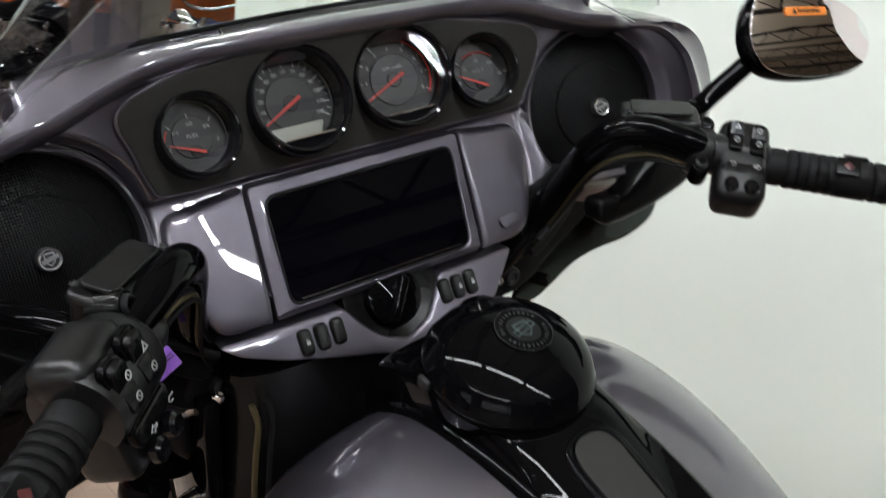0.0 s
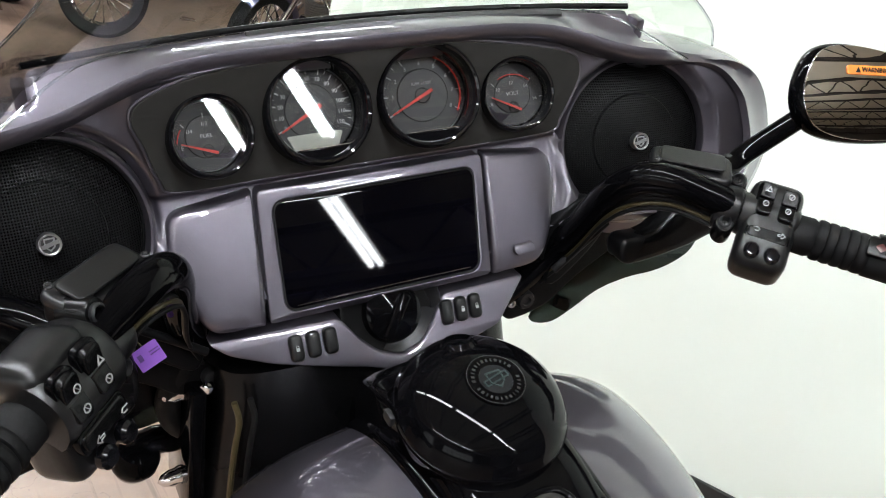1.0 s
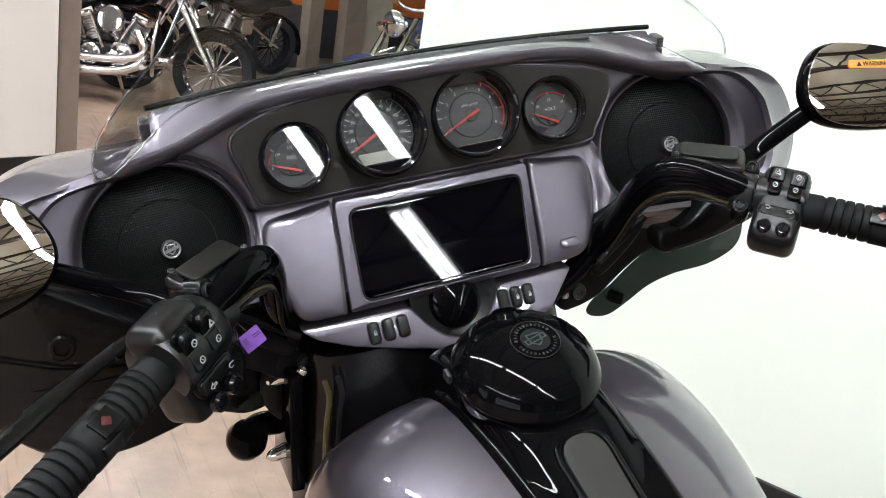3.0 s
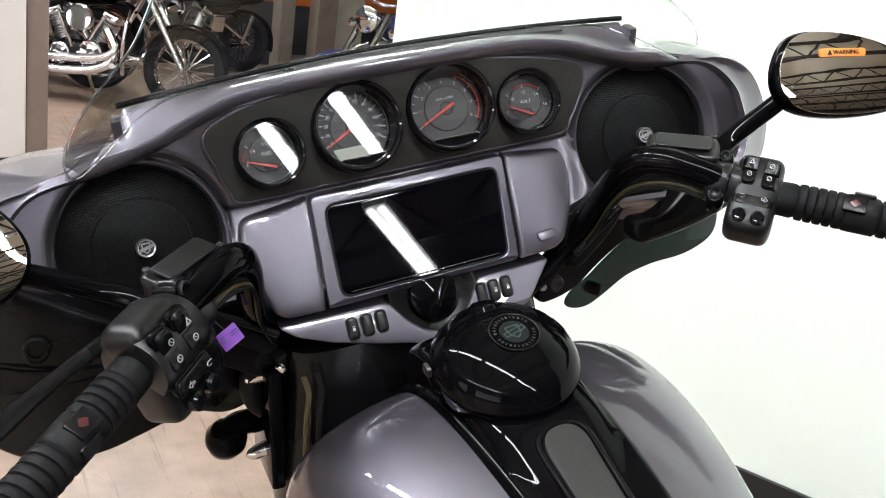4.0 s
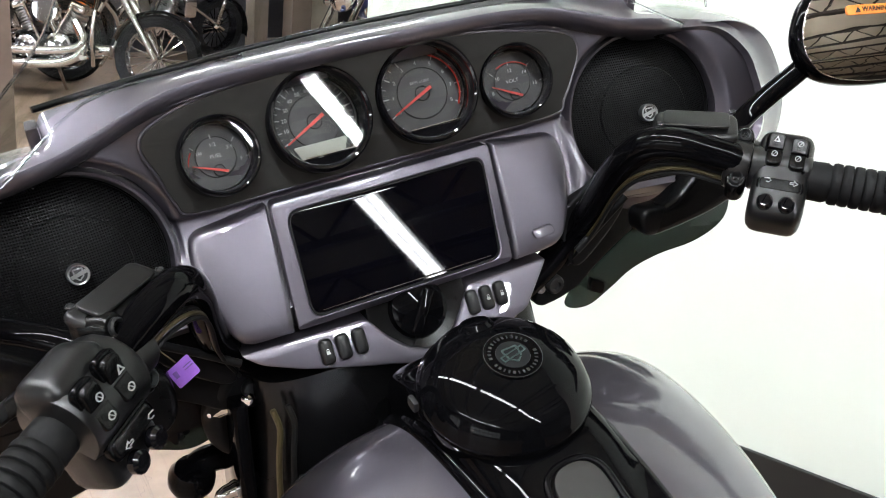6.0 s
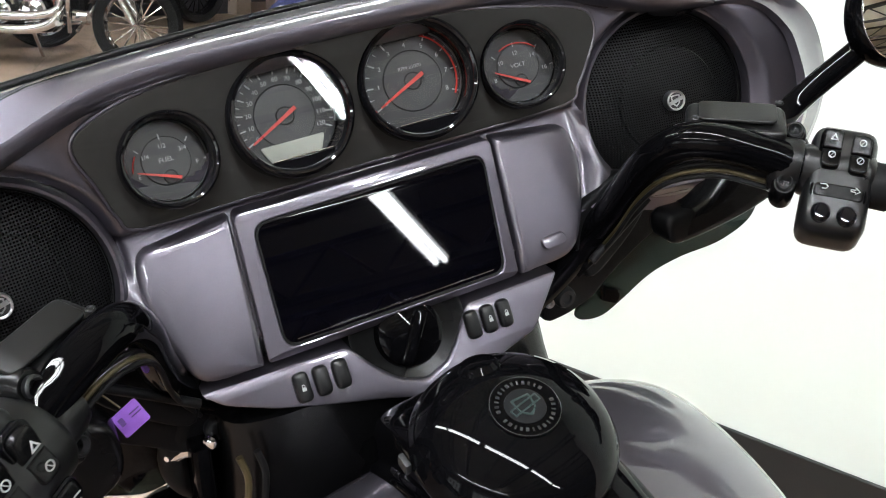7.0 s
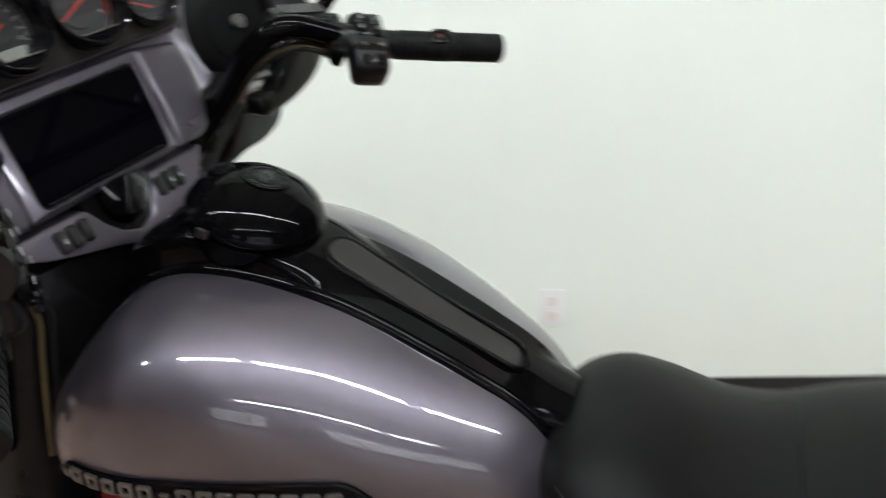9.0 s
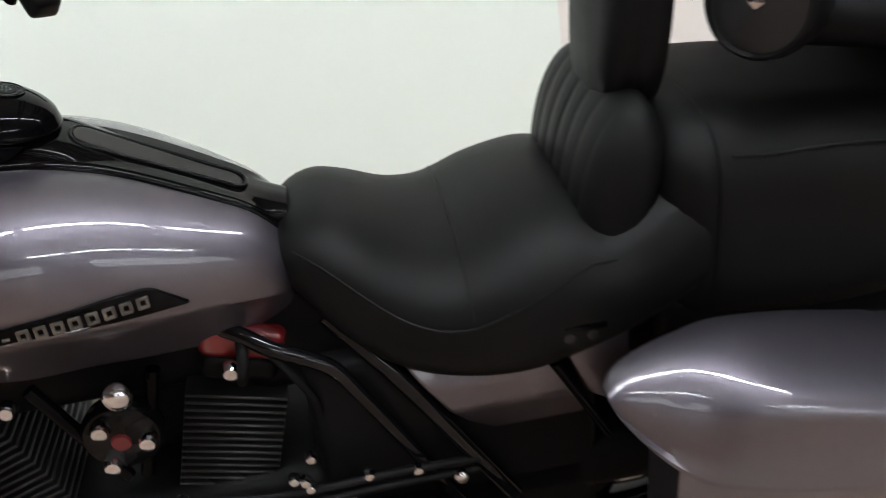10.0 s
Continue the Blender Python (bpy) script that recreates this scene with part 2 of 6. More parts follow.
# ---- mesh helpers ----
def finish(bm, m=None):
    if m is not None:
        bmesh.ops.transform(bm, matrix=m, verts=bm.verts)
    bmesh.ops.recalc_face_normals(bm, faces=bm.faces)
    return bm


def mesh_of(name, bm, mat, sharp=38):
    me = bpy.data.meshes.new(name)
    bm.to_mesh(me)
    bm.free()
    me.materials.append(mat)
    me.shade_smooth()
    if sharp:
        me.set_sharp_from_angle(angle=radians(sharp))
    return me


def part(name, bm, mat, parent=None, label="", m=None, sharp=38):
    """One mesh object out of a bmesh, under a thing or a part."""
    ob = new(name, mesh_of(name, finish(bm, m), mat, sharp))
    ob.parent = parent
    return tagged(ob, label) if label else ob


def smooth_line(pts, n=8):
    """A Catmull-Rom line through the points."""
    p = [Vector(q) for q in pts]
    p = [2 * p[0] - p[1]] + p + [2 * p[-1] - p[-2]]
    out = []
    for i in range(1, len(p) - 2):
        a, b, c, d = p[i - 1], p[i], p[i + 1], p[i + 2]
        for k in range(n):
            t = k / n
            out.append(0.5 * (2 * b + (c - a) * t + (2 * a - 5 * b + 4 * c - d) * t * t + (3 * b - a - 3 * c + d) * t ** 3))
    return out + [p[-2]]


def smooth_loop(pts, n=6):
    """A closed Catmull-Rom line through the points."""
    p = [Vector(q) for q in pts]
    out, k = [], len(p)
    for i in range(k):
        a, b, c, d = p[i - 1], p[i], p[(i + 1) % k], p[(i + 2) % k]
        for j in range(n):
            t = j / n
            out.append(0.5 * (2 * b + (c - a) * t + (2 * a - 5 * b + 4 * c - d) * t * t + (3 * b - a - 3 * c + d) * t ** 3))
    return out


def curve_value(x, knots):
    """A smooth value through (x, value) knots."""
    xs, ys = [k[0] for k in knots], [k[1] for k in knots]
    if x <= xs[0]:
        return ys[0]
    if x >= xs[-1]:
        return ys[-1]
    i = max(j for j in range(len(xs) - 1) if xs[j] <= x)
    h = xs[i + 1] - xs[i]
    t = (x - xs[i]) / h

    def slope(j):
        if j == 0 or j == len(xs) - 1:
            return (ys[min(j + 1, len(xs) - 1)] - ys[max(j - 1, 0)]) / (xs[min(j + 1, len(xs) - 1)] - xs[max(j - 1, 0)])
        return (ys[j + 1] - ys[j - 1]) / (xs[j + 1] - xs[j - 1])
    a, b = slope(i) * h, slope(i + 1) * h
    return (2 * t ** 3 - 3 * t * t + 1) * ys[i] + (t ** 3 - 2 * t * t + t) * a + (3 * t * t - 2 * t ** 3) * ys[i + 1] + (t ** 3 - t * t) * b


def loft(rings, closed=True, caps=True):
    bm = bmesh.new()
    rows = [[bm.verts.new(p) for p in r] for r in rings]
    n = len(rows[0])
    for a, b in zip(rows, rows[1:]):
        for i in range(n if closed else n - 1):
            bm.faces.new((a[i], a[(i + 1) % n], b[(i + 1) % n], b[i]))
    if caps and closed:
        bm.faces.new(rows[0])
        bm.faces.new(rows[-1])
    return bm


def tube(path, radius, segs=14, caps=True, flat=1.0):
    """A round bar along a path; radius may be a list."""
    p = [Vector(q) for q in path]
    rad = radius if isinstance(radius, (list, tuple)) else [radius] * len(p)
    rings = []
    t0 = (p[1] - p[0]).normalized()
    up = t0.orthogonal().normalized()
    for i, q in enumerate(p):
        t = (p[min(i + 1, len(p) - 1)] - p[max(i - 1, 0)]).normalized()
        up = (up - t * up.dot(t)).normalized()
        side = t.cross(up)
        rings.append([q + rad[i] * (math.cos(2 * math.pi * k / segs) * up + flat * math.sin(2 * math.pi * k / segs) * side) for k in range(segs)])
    return loft(rings, True, caps)


def lathe(profile, segs=32, m=None):
    """A body of revolution about z out of (radius, height) pairs."""
    bm = bmesh.new()
    rows = []
    for r, h in profile:
        if r < 1e-6:
            rows.append([bm.verts.new((0, 0, h))])
        else:
            rows.append([bm.verts.new((r * math.cos(2 * math.pi * k / segs), r * math.sin(2 * math.pi * k / segs), h)) for k in range(segs)])
    for a, b in zip(rows, rows[1:]):
        for k in range(segs):
            j = (k + 1) % segs
            if len(a) == 1 and len(b) > 1:
                bm.faces.new((a[0], b[j], b[k]))
            elif len(b) == 1 and len(a) > 1:
                bm.faces.new((a[k], a[j], b[0]))
            elif len(a) > 1:
                bm.faces.new((a[k], a[j], b[j], b[k]))
    if m is not None:
        bmesh.ops.transform(bm, matrix=m, verts=bm.verts)
    return bm


def rbox(sx, sy, sz, bevel=0.003, segs=2, m=None):
    bm = bmesh.new()
    bmesh.ops.create_cube(bm, size=1)
    bmesh.ops.scale(bm, vec=(sx, sy, sz), verts=bm.verts)
    if bevel:
        bmesh.ops.bevel(bm, geom=bm.edges[:] + bm.verts[:], offset=bevel, segments=segs, profile=0.6, affect="EDGES")
    if m is not None:
        bmesh.ops.transform(bm, matrix=m, verts=bm.verts)
    return bm


def fillet(corners, radius, n=5):
    """An outline in a plane with rounded corners."""
    out, k = [], len(corners)
    for i in range(k):
        a, b, c = (Vector(corners[i - 1]), Vector(corners[i]), Vector(corners[(i + 1) % k]))
        r = radius[i] if isinstance(radius, (list, tuple)) else radius
        u, v = (a - b), (c - b)
        d = min(r, 0.48 * u.length, 0.48 * v.length)
        s, e = b + u.normalized() * d, b + v.normalized() * d
        for j in range(n + 1):
            t = j / n
            out.append((1 - t) ** 2 * s + 2 * t * (1 - t) * b + t * t * e)
    return out


def slab(outlines, depth, bevel=0.001, m=None, warp=None, cuts=0):
    """A flat plate with outlines (the later ones are holes) in x, y; its front lies at z = 0 and it reaches back to z = -depth."""
    cu = bpy.data.curves.new("outline", "CURVE")
    cu.dimensions, cu.fill_mode = "2D", "BOTH"
    cu.extrude, cu.bevel_depth, cu.bevel_resolution = max(depth / 2 - bevel, 0.0001), bevel, 2
    cu.offset = -bevel
    for line in outlines:
        sp = cu.splines.new("POLY")
        sp.points.add(len(line) - 1)
        for q, p in zip(sp.points, line):
            q.co = (p[0], p[1], 0, 1)
        sp.use_cyclic_u = True
    ob = bpy.data.objects.new("outline", cu)
    scene.collection.objects.link(ob)
    me = bpy.data.meshes.new_from_object(ob.evaluated_get(bpy.context.evaluated_depsgraph_get()))
    bm = bmesh.new()
    bm.from_mesh(me)
    bpy.data.objects.remove(ob)
    bpy.data.curves.remove(cu)
    bpy.data.meshes.remove(me)
    bmesh.ops.remove_doubles(bm, verts=bm.verts, dist=1e-6)
    bmesh.ops.translate(bm, vec=(0, 0, -depth / 2), verts=bm.verts)
    if cuts:
        bmesh.ops.triangulate(bm, faces=bm.faces[:])
        bmesh.ops.subdivide_edges(bm, edges=[e for e in bm.edges if e.calc_length() > 0.03], cuts=cuts, use_grid_fill=True)
    if warp:
        for v in bm.verts:
            v.co = warp(v.co)
    if m is not None:
        bmesh.ops.transform(bm, matrix=m, verts=bm.verts)
    return bm


def letters(body, size, m, depth=0.0003, align="CENTER"):
    cu = bpy.data.curves.new("letters", "FONT")
    cu.body, cu.size, cu.align_x, cu.align_y, cu.extrude = body, size, align, "CENTER", depth
    ob = bpy.data.objects.new("letters", cu)
    scene.collection.objects.link(ob)
    me = bpy.data.meshes.new_from_object(ob.evaluated_get(bpy.context.evaluated_depsgraph_get()))
    bm = bmesh.new()
    bm.from_mesh(me)
    bpy.data.objects.remove(ob)
    bpy.data.curves.remove(cu)
    bpy.data.meshes.remove(me)
    bmesh.ops.transform(bm, matrix=m, verts=bm.verts)
    return bm


def join(*bms):
    out = bmesh.new()
    for b in bms:
        me = bpy.data.meshes.new("joined")
        b.to_mesh(me)
        b.free()
        out.from_mesh(me)
        bpy.data.meshes.remove(me)
    return out


def circle(r, n=40, cx=0.0, cy=0.0, a0=0.0, sy=1.0):
    return [(cx + r * math.cos(a0 + 2 * math.pi * k / n), cy + sy * r * math.sin(a0 + 2 * math.pi * k / n)) for k in range(n)]


def thing(name, label, category, m=None, group="", kind=""):
    ob = new(name)
    ob.empty_display_size = 0.05
    if m is not None:
        ob.matrix_basis = m
    return tagged(ob, label, category, group, kind)


# ---- the hall ----
def structure(name, bm, mat, label, category, m=ROOM):
    return tagged(part(name, bm, mat, None, label, m), label, category, "", "structure")


def block(x0, x1, y0, y1, z0, z1, bevel=0.004):
    return rbox(x1 - x0, y1 - y0, z1 - z0, bevel, 1, pose((x0 + x1) / 2, (y0 + y1) / 2, (z0 + z1) / 2))


structure("floor", block(-11, 11, -13, 10, -0.2, 0.0, 0), CONCRETE, "brown polished concrete floor with cracks and stains", "floor")
structure("wall_east", block(1.45, 1.57, -2.1, 1.71, 0.0, 4.6), WALLPAINT, "white painted display wall beside the motorcycle", "wall")
structure("wall_south", block(1.49, 1.60, WALL_END, -2.1, 0.0, 4.6), WALLCREAM, "cream painted wall beyond the display wall", "wall")
structure("baseboard", block(1.438, 1.45, -2.1, 1.71, 0.0, 0.135, 0.002), BASEBLACK, "black rubber base along the white wall", "baseboard")
structure("wall_north", block(-11, 11, 9.0, 9.15, 0.0, 4.6), DARKWALL, "dark blue-grey far wall of the showroom", "wall")
structure("trim", block(-11, 11, 8.985, 9.0, 0.66, 1.12, 0), ORANGE, "orange painted stripe along the dark wall", "trim")
structure("wall_west", block(-11.1, -11, -13, 9, 0.0, 4.6), HALLWALL, "dim brown hall wall", "wall")
structure("wall_back", block(-11, 11, -13.1, -13, 0.0, 4.6), HALLWALL, "dim brown hall wall", "wall")
structure("wall_far_east", block(11, 11.1, -13, 9, 0.0, 4.6), HALLWALL, "dim brown hall wall", "wall")
structure("ceiling", block(-11.1, 11.1, -13.1, 9.1, 4.6, 4.75), CEILMAT, "cream metal roof deck above open trusses", "ceiling")
structure("wall_pier", block(0.6, 1.53, 4.12, 4.32, 0.13, 4.6), WALLCREAM, "white painted wall end with a black base", "wall")
structure("wall_pier_base", block(0.6, 1.535, 4.115, 4.325, 0.0, 0.13), BASEBLACK, "black base of the white wall end", "baseboard")
structure("door_frame", block(1.54, 1.66, 4.14, 4.34, 0.0, 4.6), TAUPE, "taupe steel frame beside the white wall", "frame")
for x0, y0, w in ((6.77, 7.95, 0.22), (7.38, 7.95, 0.34)):
    structure("column", block(x0, x0 + w, y0, y0 + 0.16, 0, 4.6), TAUPE, "taupe steel column of the far partition", "column")


structure("wall_partition", block(7.72, 8.28, 8.02, 8.14, 0.0, 4.6), BEIGE, "beige partition beside a taupe column", "wall")
structure("wall_counter", block(1.7, 6.78, 8.10, 8.40, 0.0, 0.74), DARKWALL, "dark blue-grey low counter along the far hall", "counter")


plate = thing("wall_outlet", "white electric outlet plate on the white wall", "outlet", ROOM @ pose(1.448, -0.600, 0.362))
part("plate", rbox(0.006, 0.072, 0.115, 0.002, 2), HOUSING, plate)
for z in (-0.022, 0.022):
    part("socket", rbox(0.003, 0.030, 0.026, 0.001, 1, pose(-0.0035, 0, z)), WALLCREAM, plate, "cream socket face")


def hall_window(name, y0, y1, z0, z1, cols, rows):
    """A daylit window in the west wall: a frame with bars and one pane in each bay."""
    fr = [block(-11.0, -10.94, y0 - 0.08, y1 + 0.08, z0 - 0.08, z0), block(-11.0, -10.94, y0 - 0.08, y1 + 0.08, z1, z1 + 0.08)]
    for k in range(cols + 1):
        y = y0 + (y1 - y0) * k / cols
        fr.append(block(-11.0, -10.94, y - 0.04, y + 0.04, z0, z1))
    for k in range(1, rows):
        z = z0 + (z1 - z0) * k / rows
        fr.append(block(-11.0, -10.945, y0, y1, z - 0.03, z + 0.03))
    w = structure(name, join(*fr), TAUPE, "taupe framed hall window with daylit panes", "window")
    for i in range(cols):
        for j in range(rows):
            a, b = y0 + (y1 - y0) * i / cols, z0 + (z1 - z0) * j / rows
            part("pane", block(-10.995, -10.975, a + 0.05, a + (y1 - y0) / cols - 0.05, b + 0.04, b + (z1 - z0) / rows - 0.04, 0), PANE, w, "", ROOM)


hall_window("window_1", 3.0, 6.0, 0.5, 2.9, 4, 4)
hall_window("window_2", -6.5, 0.5, 0.5, 2.6, 7, 2)


def lamp_fixture():
    t = thing("ceiling_light", "white fluorescent strip light, lit, hanging from the ceiling; one row is added fill", "light", None, "rows of ceiling lights")
    part("housing", rbox(0.20, 2.36, 0.06, 0.01, 2, pose(0, 0, 0.05)), HOUSING, t)
    for x in (-0.047, 0.047):
        part("lamp_tube", lathe([(0.0, -1.15), (0.027, -1.148), (0.027, 1.148), (0.0, 1.15)], 16, pose(x, 0, 0, 90, 0, 0)), TUBE, t, "glowing fluorescent tube")
    for y in (-0.8, 0.8):
        part("hanger", tube([(0, y, 0.07), (0, y, 0.62)], 0.006, 6), HOUSING, t)
    return t


first = None
for x, h, k0, k1 in LAMP_ROWS:
    for k in range(k0, k1):
        m = ROOM @ pose(x, -11.0 + LAMP_STEP * k, h)
        if first is None:
            first = lamp_fixture()
            first.matrix_basis = m
        else:
            copy_thing(first, m)


def roof_truss():
    t = thing("roof_truss", "dark steel open-web roof truss under the deck", "truss", None, "row of roof trusses")
    part("top_chord", rbox(22, 0.09, 0.07, 0, 1, pose(0, 0, 0.25)), TRUSS, t)
    part("bottom_chord", rbox(22, 0.09, 0.07, 0, 1, pose(0, 0, -0.25)), TRUSS, t)
    bars = [rbox(0.035, 0.035, 0.72, 0, 1, pose(-10.75 + 0.5 * k, 0, 0, 0, 45 if k % 2 else -45, 0)) for k in range(44)]
    part("web", join(*bars), TRUSS, t)
    return t


truss = roof_truss()
truss.matrix_basis = ROOM @ pose(0, -12.2, 4.32)
for k in range(1, 13):
    copy_thing(truss, ROOM @ pose(0, -12.2 + 1.7 * k, 4.32))

# ---- the motorcycle ----
bike = thing("motorcycle", "charcoal metallic touring motorcycle leaning on its stand", "motorcycle", BIKE)
FORK = pose(-0.003, -0.0395, 0, 0, 0, -4.5)         # fairing and bars stand turned a little to the right


def sstep(a, b, x):
    t = max(0.0, min(1.0, (x - a) / (b - a)))
    return t * t * (3 - 2 * t)


def face_y(u, w):
    """How far ahead the dash surface lies at u across and w up: a gauge board above, a recess for the console block below, speaker wings outside."""
    q = abs(u)
    outer = 0.232 + 0.25 * (w - 1.115) - 0.14 * (q - 0.282)
    board = sstep(1.1205, 1.1275, w)
    centre = (1 - board) * (0.268 + 0.46 * (w - 1.115)) + board * 0.2615
    edge = 0.1935 - 0.30 * max(0.0, 1.08 - w)
    turn = (1 - board) * sstep(edge, edge + 0.013, q) + board * sstep(0.200, 0.245, q)
    return centre + (outer - centre) * turn


def flat_dash(lift, wrap=0.0, edge=0.11):
    """Lays a plate flat over the dash; wrap turns its outer side toward the rider."""
    return lambda c: Vector((c.x, 0.264 + 0.46 * (c.y - 1.115) - wrap * (abs(c.x) - edge) - c.z - lift, c.y))


def surround_dash(c):
    """Lays the screen surround over the dash; its lower strip rolls away below the screen."""
    q = flat_dash(0.0075)(c)
    q.y += 0.9 * max(0.0, 1.0195 - c.y)
    return q


def door_dash(lift):
    """Lays a storage door flush with the screen surround, its face softly crowned and rolled away at its outer side and foot."""
    def put(c):
        q = flat_dash(lift)(c)
        q.y -= 0.0025 * (1 - ((c.y - 1.064) / 0.055) ** 2)
        q.y += 0.004 * max(0.0, (abs(c.x) - 0.150) / 0.04) ** 2 + 0.004 * max(0.0, (1.030 - c.y) / 0.02) ** 2
        return q
    return put


def on_dash(lift):
    return lambda c: Vector((c.x, face_y(c.x, c.y) - c.z - lift, c.y))


RIM = [(0.0, 1.244), (0.10, 1.243), (0.19, 1.233), (0.255, 1.214), (0.31, 1.204), (0.365, 1.188), (0.395, 1.160), (0.404, 1.135), (0.406, 1.10),
       (0.39, 1.066), (0.335, 1.046), (0.26, 1.046), (0.2, 1.046), (0.1, 1.03), (0.0, 1.025)]
RIM = RIM + [(-u, w) for u, w in RIM[-2:0:-1]]
rim = smooth_loop([(u, w, 0) for u, w in RIM], 6)


def rim_ring(scale, ahead, grow=0.0, lift=0.0):
    out = []
    n = len(rim)
    for i, p in enumerate(rim):
        d = (rim[(i + 1) % n] - rim[i - 1])
        nrm = Vector((d.y, -d.x, 0)).normalized()
        if nrm.dot(Vector((p.x, p.y - 1.1, 0))) < 0:
            nrm = -nrm
        q = Vector((p.x * scale, 1.1 + (p.y - 1.1) * scale, 0)) + nrm * grow
        out.append(Vector((q.x, face_y(q.x, q.y) + ahead - lift, q.y)))
    return out


OUTLINE = [(0.0, 1.225), (0.11, 1.224), (0.20, 1.220), (0.27, 1.213), (0.335, 1.213), (0.405, 1.203), (0.455, 1.187), (0.488, 1.155), (0.508, 1.095), (0.497, 1.040), (0.46, 1.003), (0.36, 1.000), (0.25, 1.005), (0.12, 0.975), (0.0, 0.97)]
OUTLINE = OUTLINE + [(-u, w) for u, w in OUTLINE[-2:0:-1]]
outline = smooth_loop([(u, w, 0) for u, w in OUTLINE], 6)


def shell_ring(v, scale=1.0, blend=1.0, mid=None):
    """A ring of the outer shell; blend runs from the dash's rim to the shell's widest outline."""
    out = []
    for p, q in zip(rim_ring(1.0, 0.0, 0.006), outline):
        side = 1.0 if mid is None else sstep(0.30, 0.41, abs(q.x))
        k = scale if mid is None else 0.976 + (scale - 0.976) * side
        o = Vector((q.x * k, v if mid is None else mid + (v - mid) * side, 1.09 + (q.y - 1.09) * k))
        out.append(p.lerp(o, blend))
    return out


SPEAKERS = [(-0.279, 1.114), (0.285, 1.114)]


def inside_rim(x, z):
    hit = False
    for i in range(len(rim)):
        a, b = rim[i - 1], rim[i]
        if (a.y > z) != (b.y > z) and x < a.x + (z - a.y) / (b.y - a.y) * (b.x - a.x):
            hit = not hit
    return hit


def skin_y(x, z):
    """The dash surface, rolled in round the speaker openings."""
    y = face_y(x, z) + 0.002
    for cx, cz in SPEAKERS:
        d = math.hypot(x - cx, z - cz)
        y += 0.012 * (1 - sstep(0.080, 0.091, d))
    return y


inner = bmesh.new()
NU, NW = 312, 102
grid = [[(-0.416 + 0.832 * i / NU, 0.978 + 0.272 * j / NW) for i in range(NU + 1)] for j in range(NW + 1)]
ok = [[inside_rim(*p) and all(math.hypot(p[0] - a, p[1] - b) > 0.081 for a, b in SPEAKERS) and not any(math.hypot(p[0] - q[0], p[1] - 1.187) < q[1] for q in ((-0.145, 0.034), (-0.0495, 0.047), (0.0495, 0.047), (0.146, 0.034))) for p in row] for row in grid]
vmap = {}


def dash_vert(i, j):
    if (i, j) not in vmap:
        x, z = grid[j][i]
        if not ok[j][i]:
            near = min(SPEAKERS, key=lambda c: math.hypot(x - c[0], z - c[1]))
            d = math.hypot(x - near[0], z - near[1])
            if d <= 0.081:
                x, z = near[0] + (x - near[0]) * 0.081 / d, near[1] + (z - near[1]) * 0.081 / d
            elif not inside_rim(x, z):
                q = min(rim, key=lambda p: (p.x - x) ** 2 + (p.y - z) ** 2)
                x, z = q.x, q.y
        vmap[(i, j)] = inner.verts.new((x, skin_y(x, z), z))
    return vmap[(i, j)]


for j in range(NW):
    for i in range(NU):
        c = ((i, j), (i + 1, j), (i + 1, j + 1), (i, j + 1))
        if sum(ok[b][a] for a, b in c) >= 2:
            inner.faces.new([dash_vert(a, b) for a, b in c])
bmesh.ops.dissolve_degenerate(inner, dist=1e-5, edges=inner.edges[:])
part("inner_fairing", inner, PAINT, bike, "charcoal painted inner fairing", FORK, 0)
shell = loft([rim_ring(1.0, 0.0, -0.004), rim_ring(1.0, -0.006, 0.0), rim_ring(1.0, 0.0, 0.006), shell_ring(0.244, 0.915, 0.35, 0.268), shell_ring(0.236, 0.908, 0.75, 0.274), shell_ring(0.234, 0.906, 1.0, 0.282),
              shell_ring(0.240, 0.914, 1.0, 0.290), shell_ring(0.262, 0.928, 1.0, 0.300), shell_ring(0.308, 0.940, 1.0, 0.312), shell_ring(0.36, 0.93), shell_ring(0.42, 0.82), shell_ring(0.49, 0.62), shell_ring(0.53, 0.4)], True, False)
for q in shell.verts:
    if q.co.z > 1.15:
        q.co.z -= 0.010 * (1 - sstep(0.31, 0.39, abs(q.co.x)))
part("outer_fairing", shell, PAINT, bike, "charcoal painted batwing fairing shell", FORK)

# top brow between the dash and the windshield
def brow_w(u):
    return curve_value(abs(u), [(0, 1.247), (0.09, 1.246), (0.14, 1.244), (0.19, 1.237), (0.255, 1.217), (0.31, 1.206), (0.36, 1.191)])


def trim_at(u):
    """The line where the brow meets the windshield."""
    return 0.302 - 0.5 * u * u, 1.247 - 0.07 * u * u


rings = []
for k in range(145):
    u = -0.36 + 0.72 * k / 144
    w, v = brow_w(u), 0.262 - 0.020 * sstep(0.16, 0.3, abs(u))
    tv, tw = trim_at(min(abs(u), 0.30))
    ear = 1 - sstep(0.268, 0.288, abs(u))
    fv, fw = tv, w + 0.002 + (tw - w - 0.002) * ear
    rings.append([Vector(p) for p in ((u, v + 0.012, w - 0.022), (u, v + 0.004, w - 0.019), (u, v - 0.006, w - 0.014), (u, v - 0.010, w - 0.007), (u, v - 0.008, w - 0.001),
                                      (u, v, w + 0.002), (u, 0.6 * v + 0.4 * fv, 0.65 * (w + 0.002) + 0.35 * fw), (u, fv, fw), (u, fv + 0.01, fw - 0.03))])
thin = []
for r in rings:
    f = max(0.12, 1 - sstep(0.30, 0.36, abs(r[0].x)))
    c = Vector((r[0].x, r[0].y - 0.006, r[0].z + 0.012))
    thin.append([c + (p - c) * f for p in r])
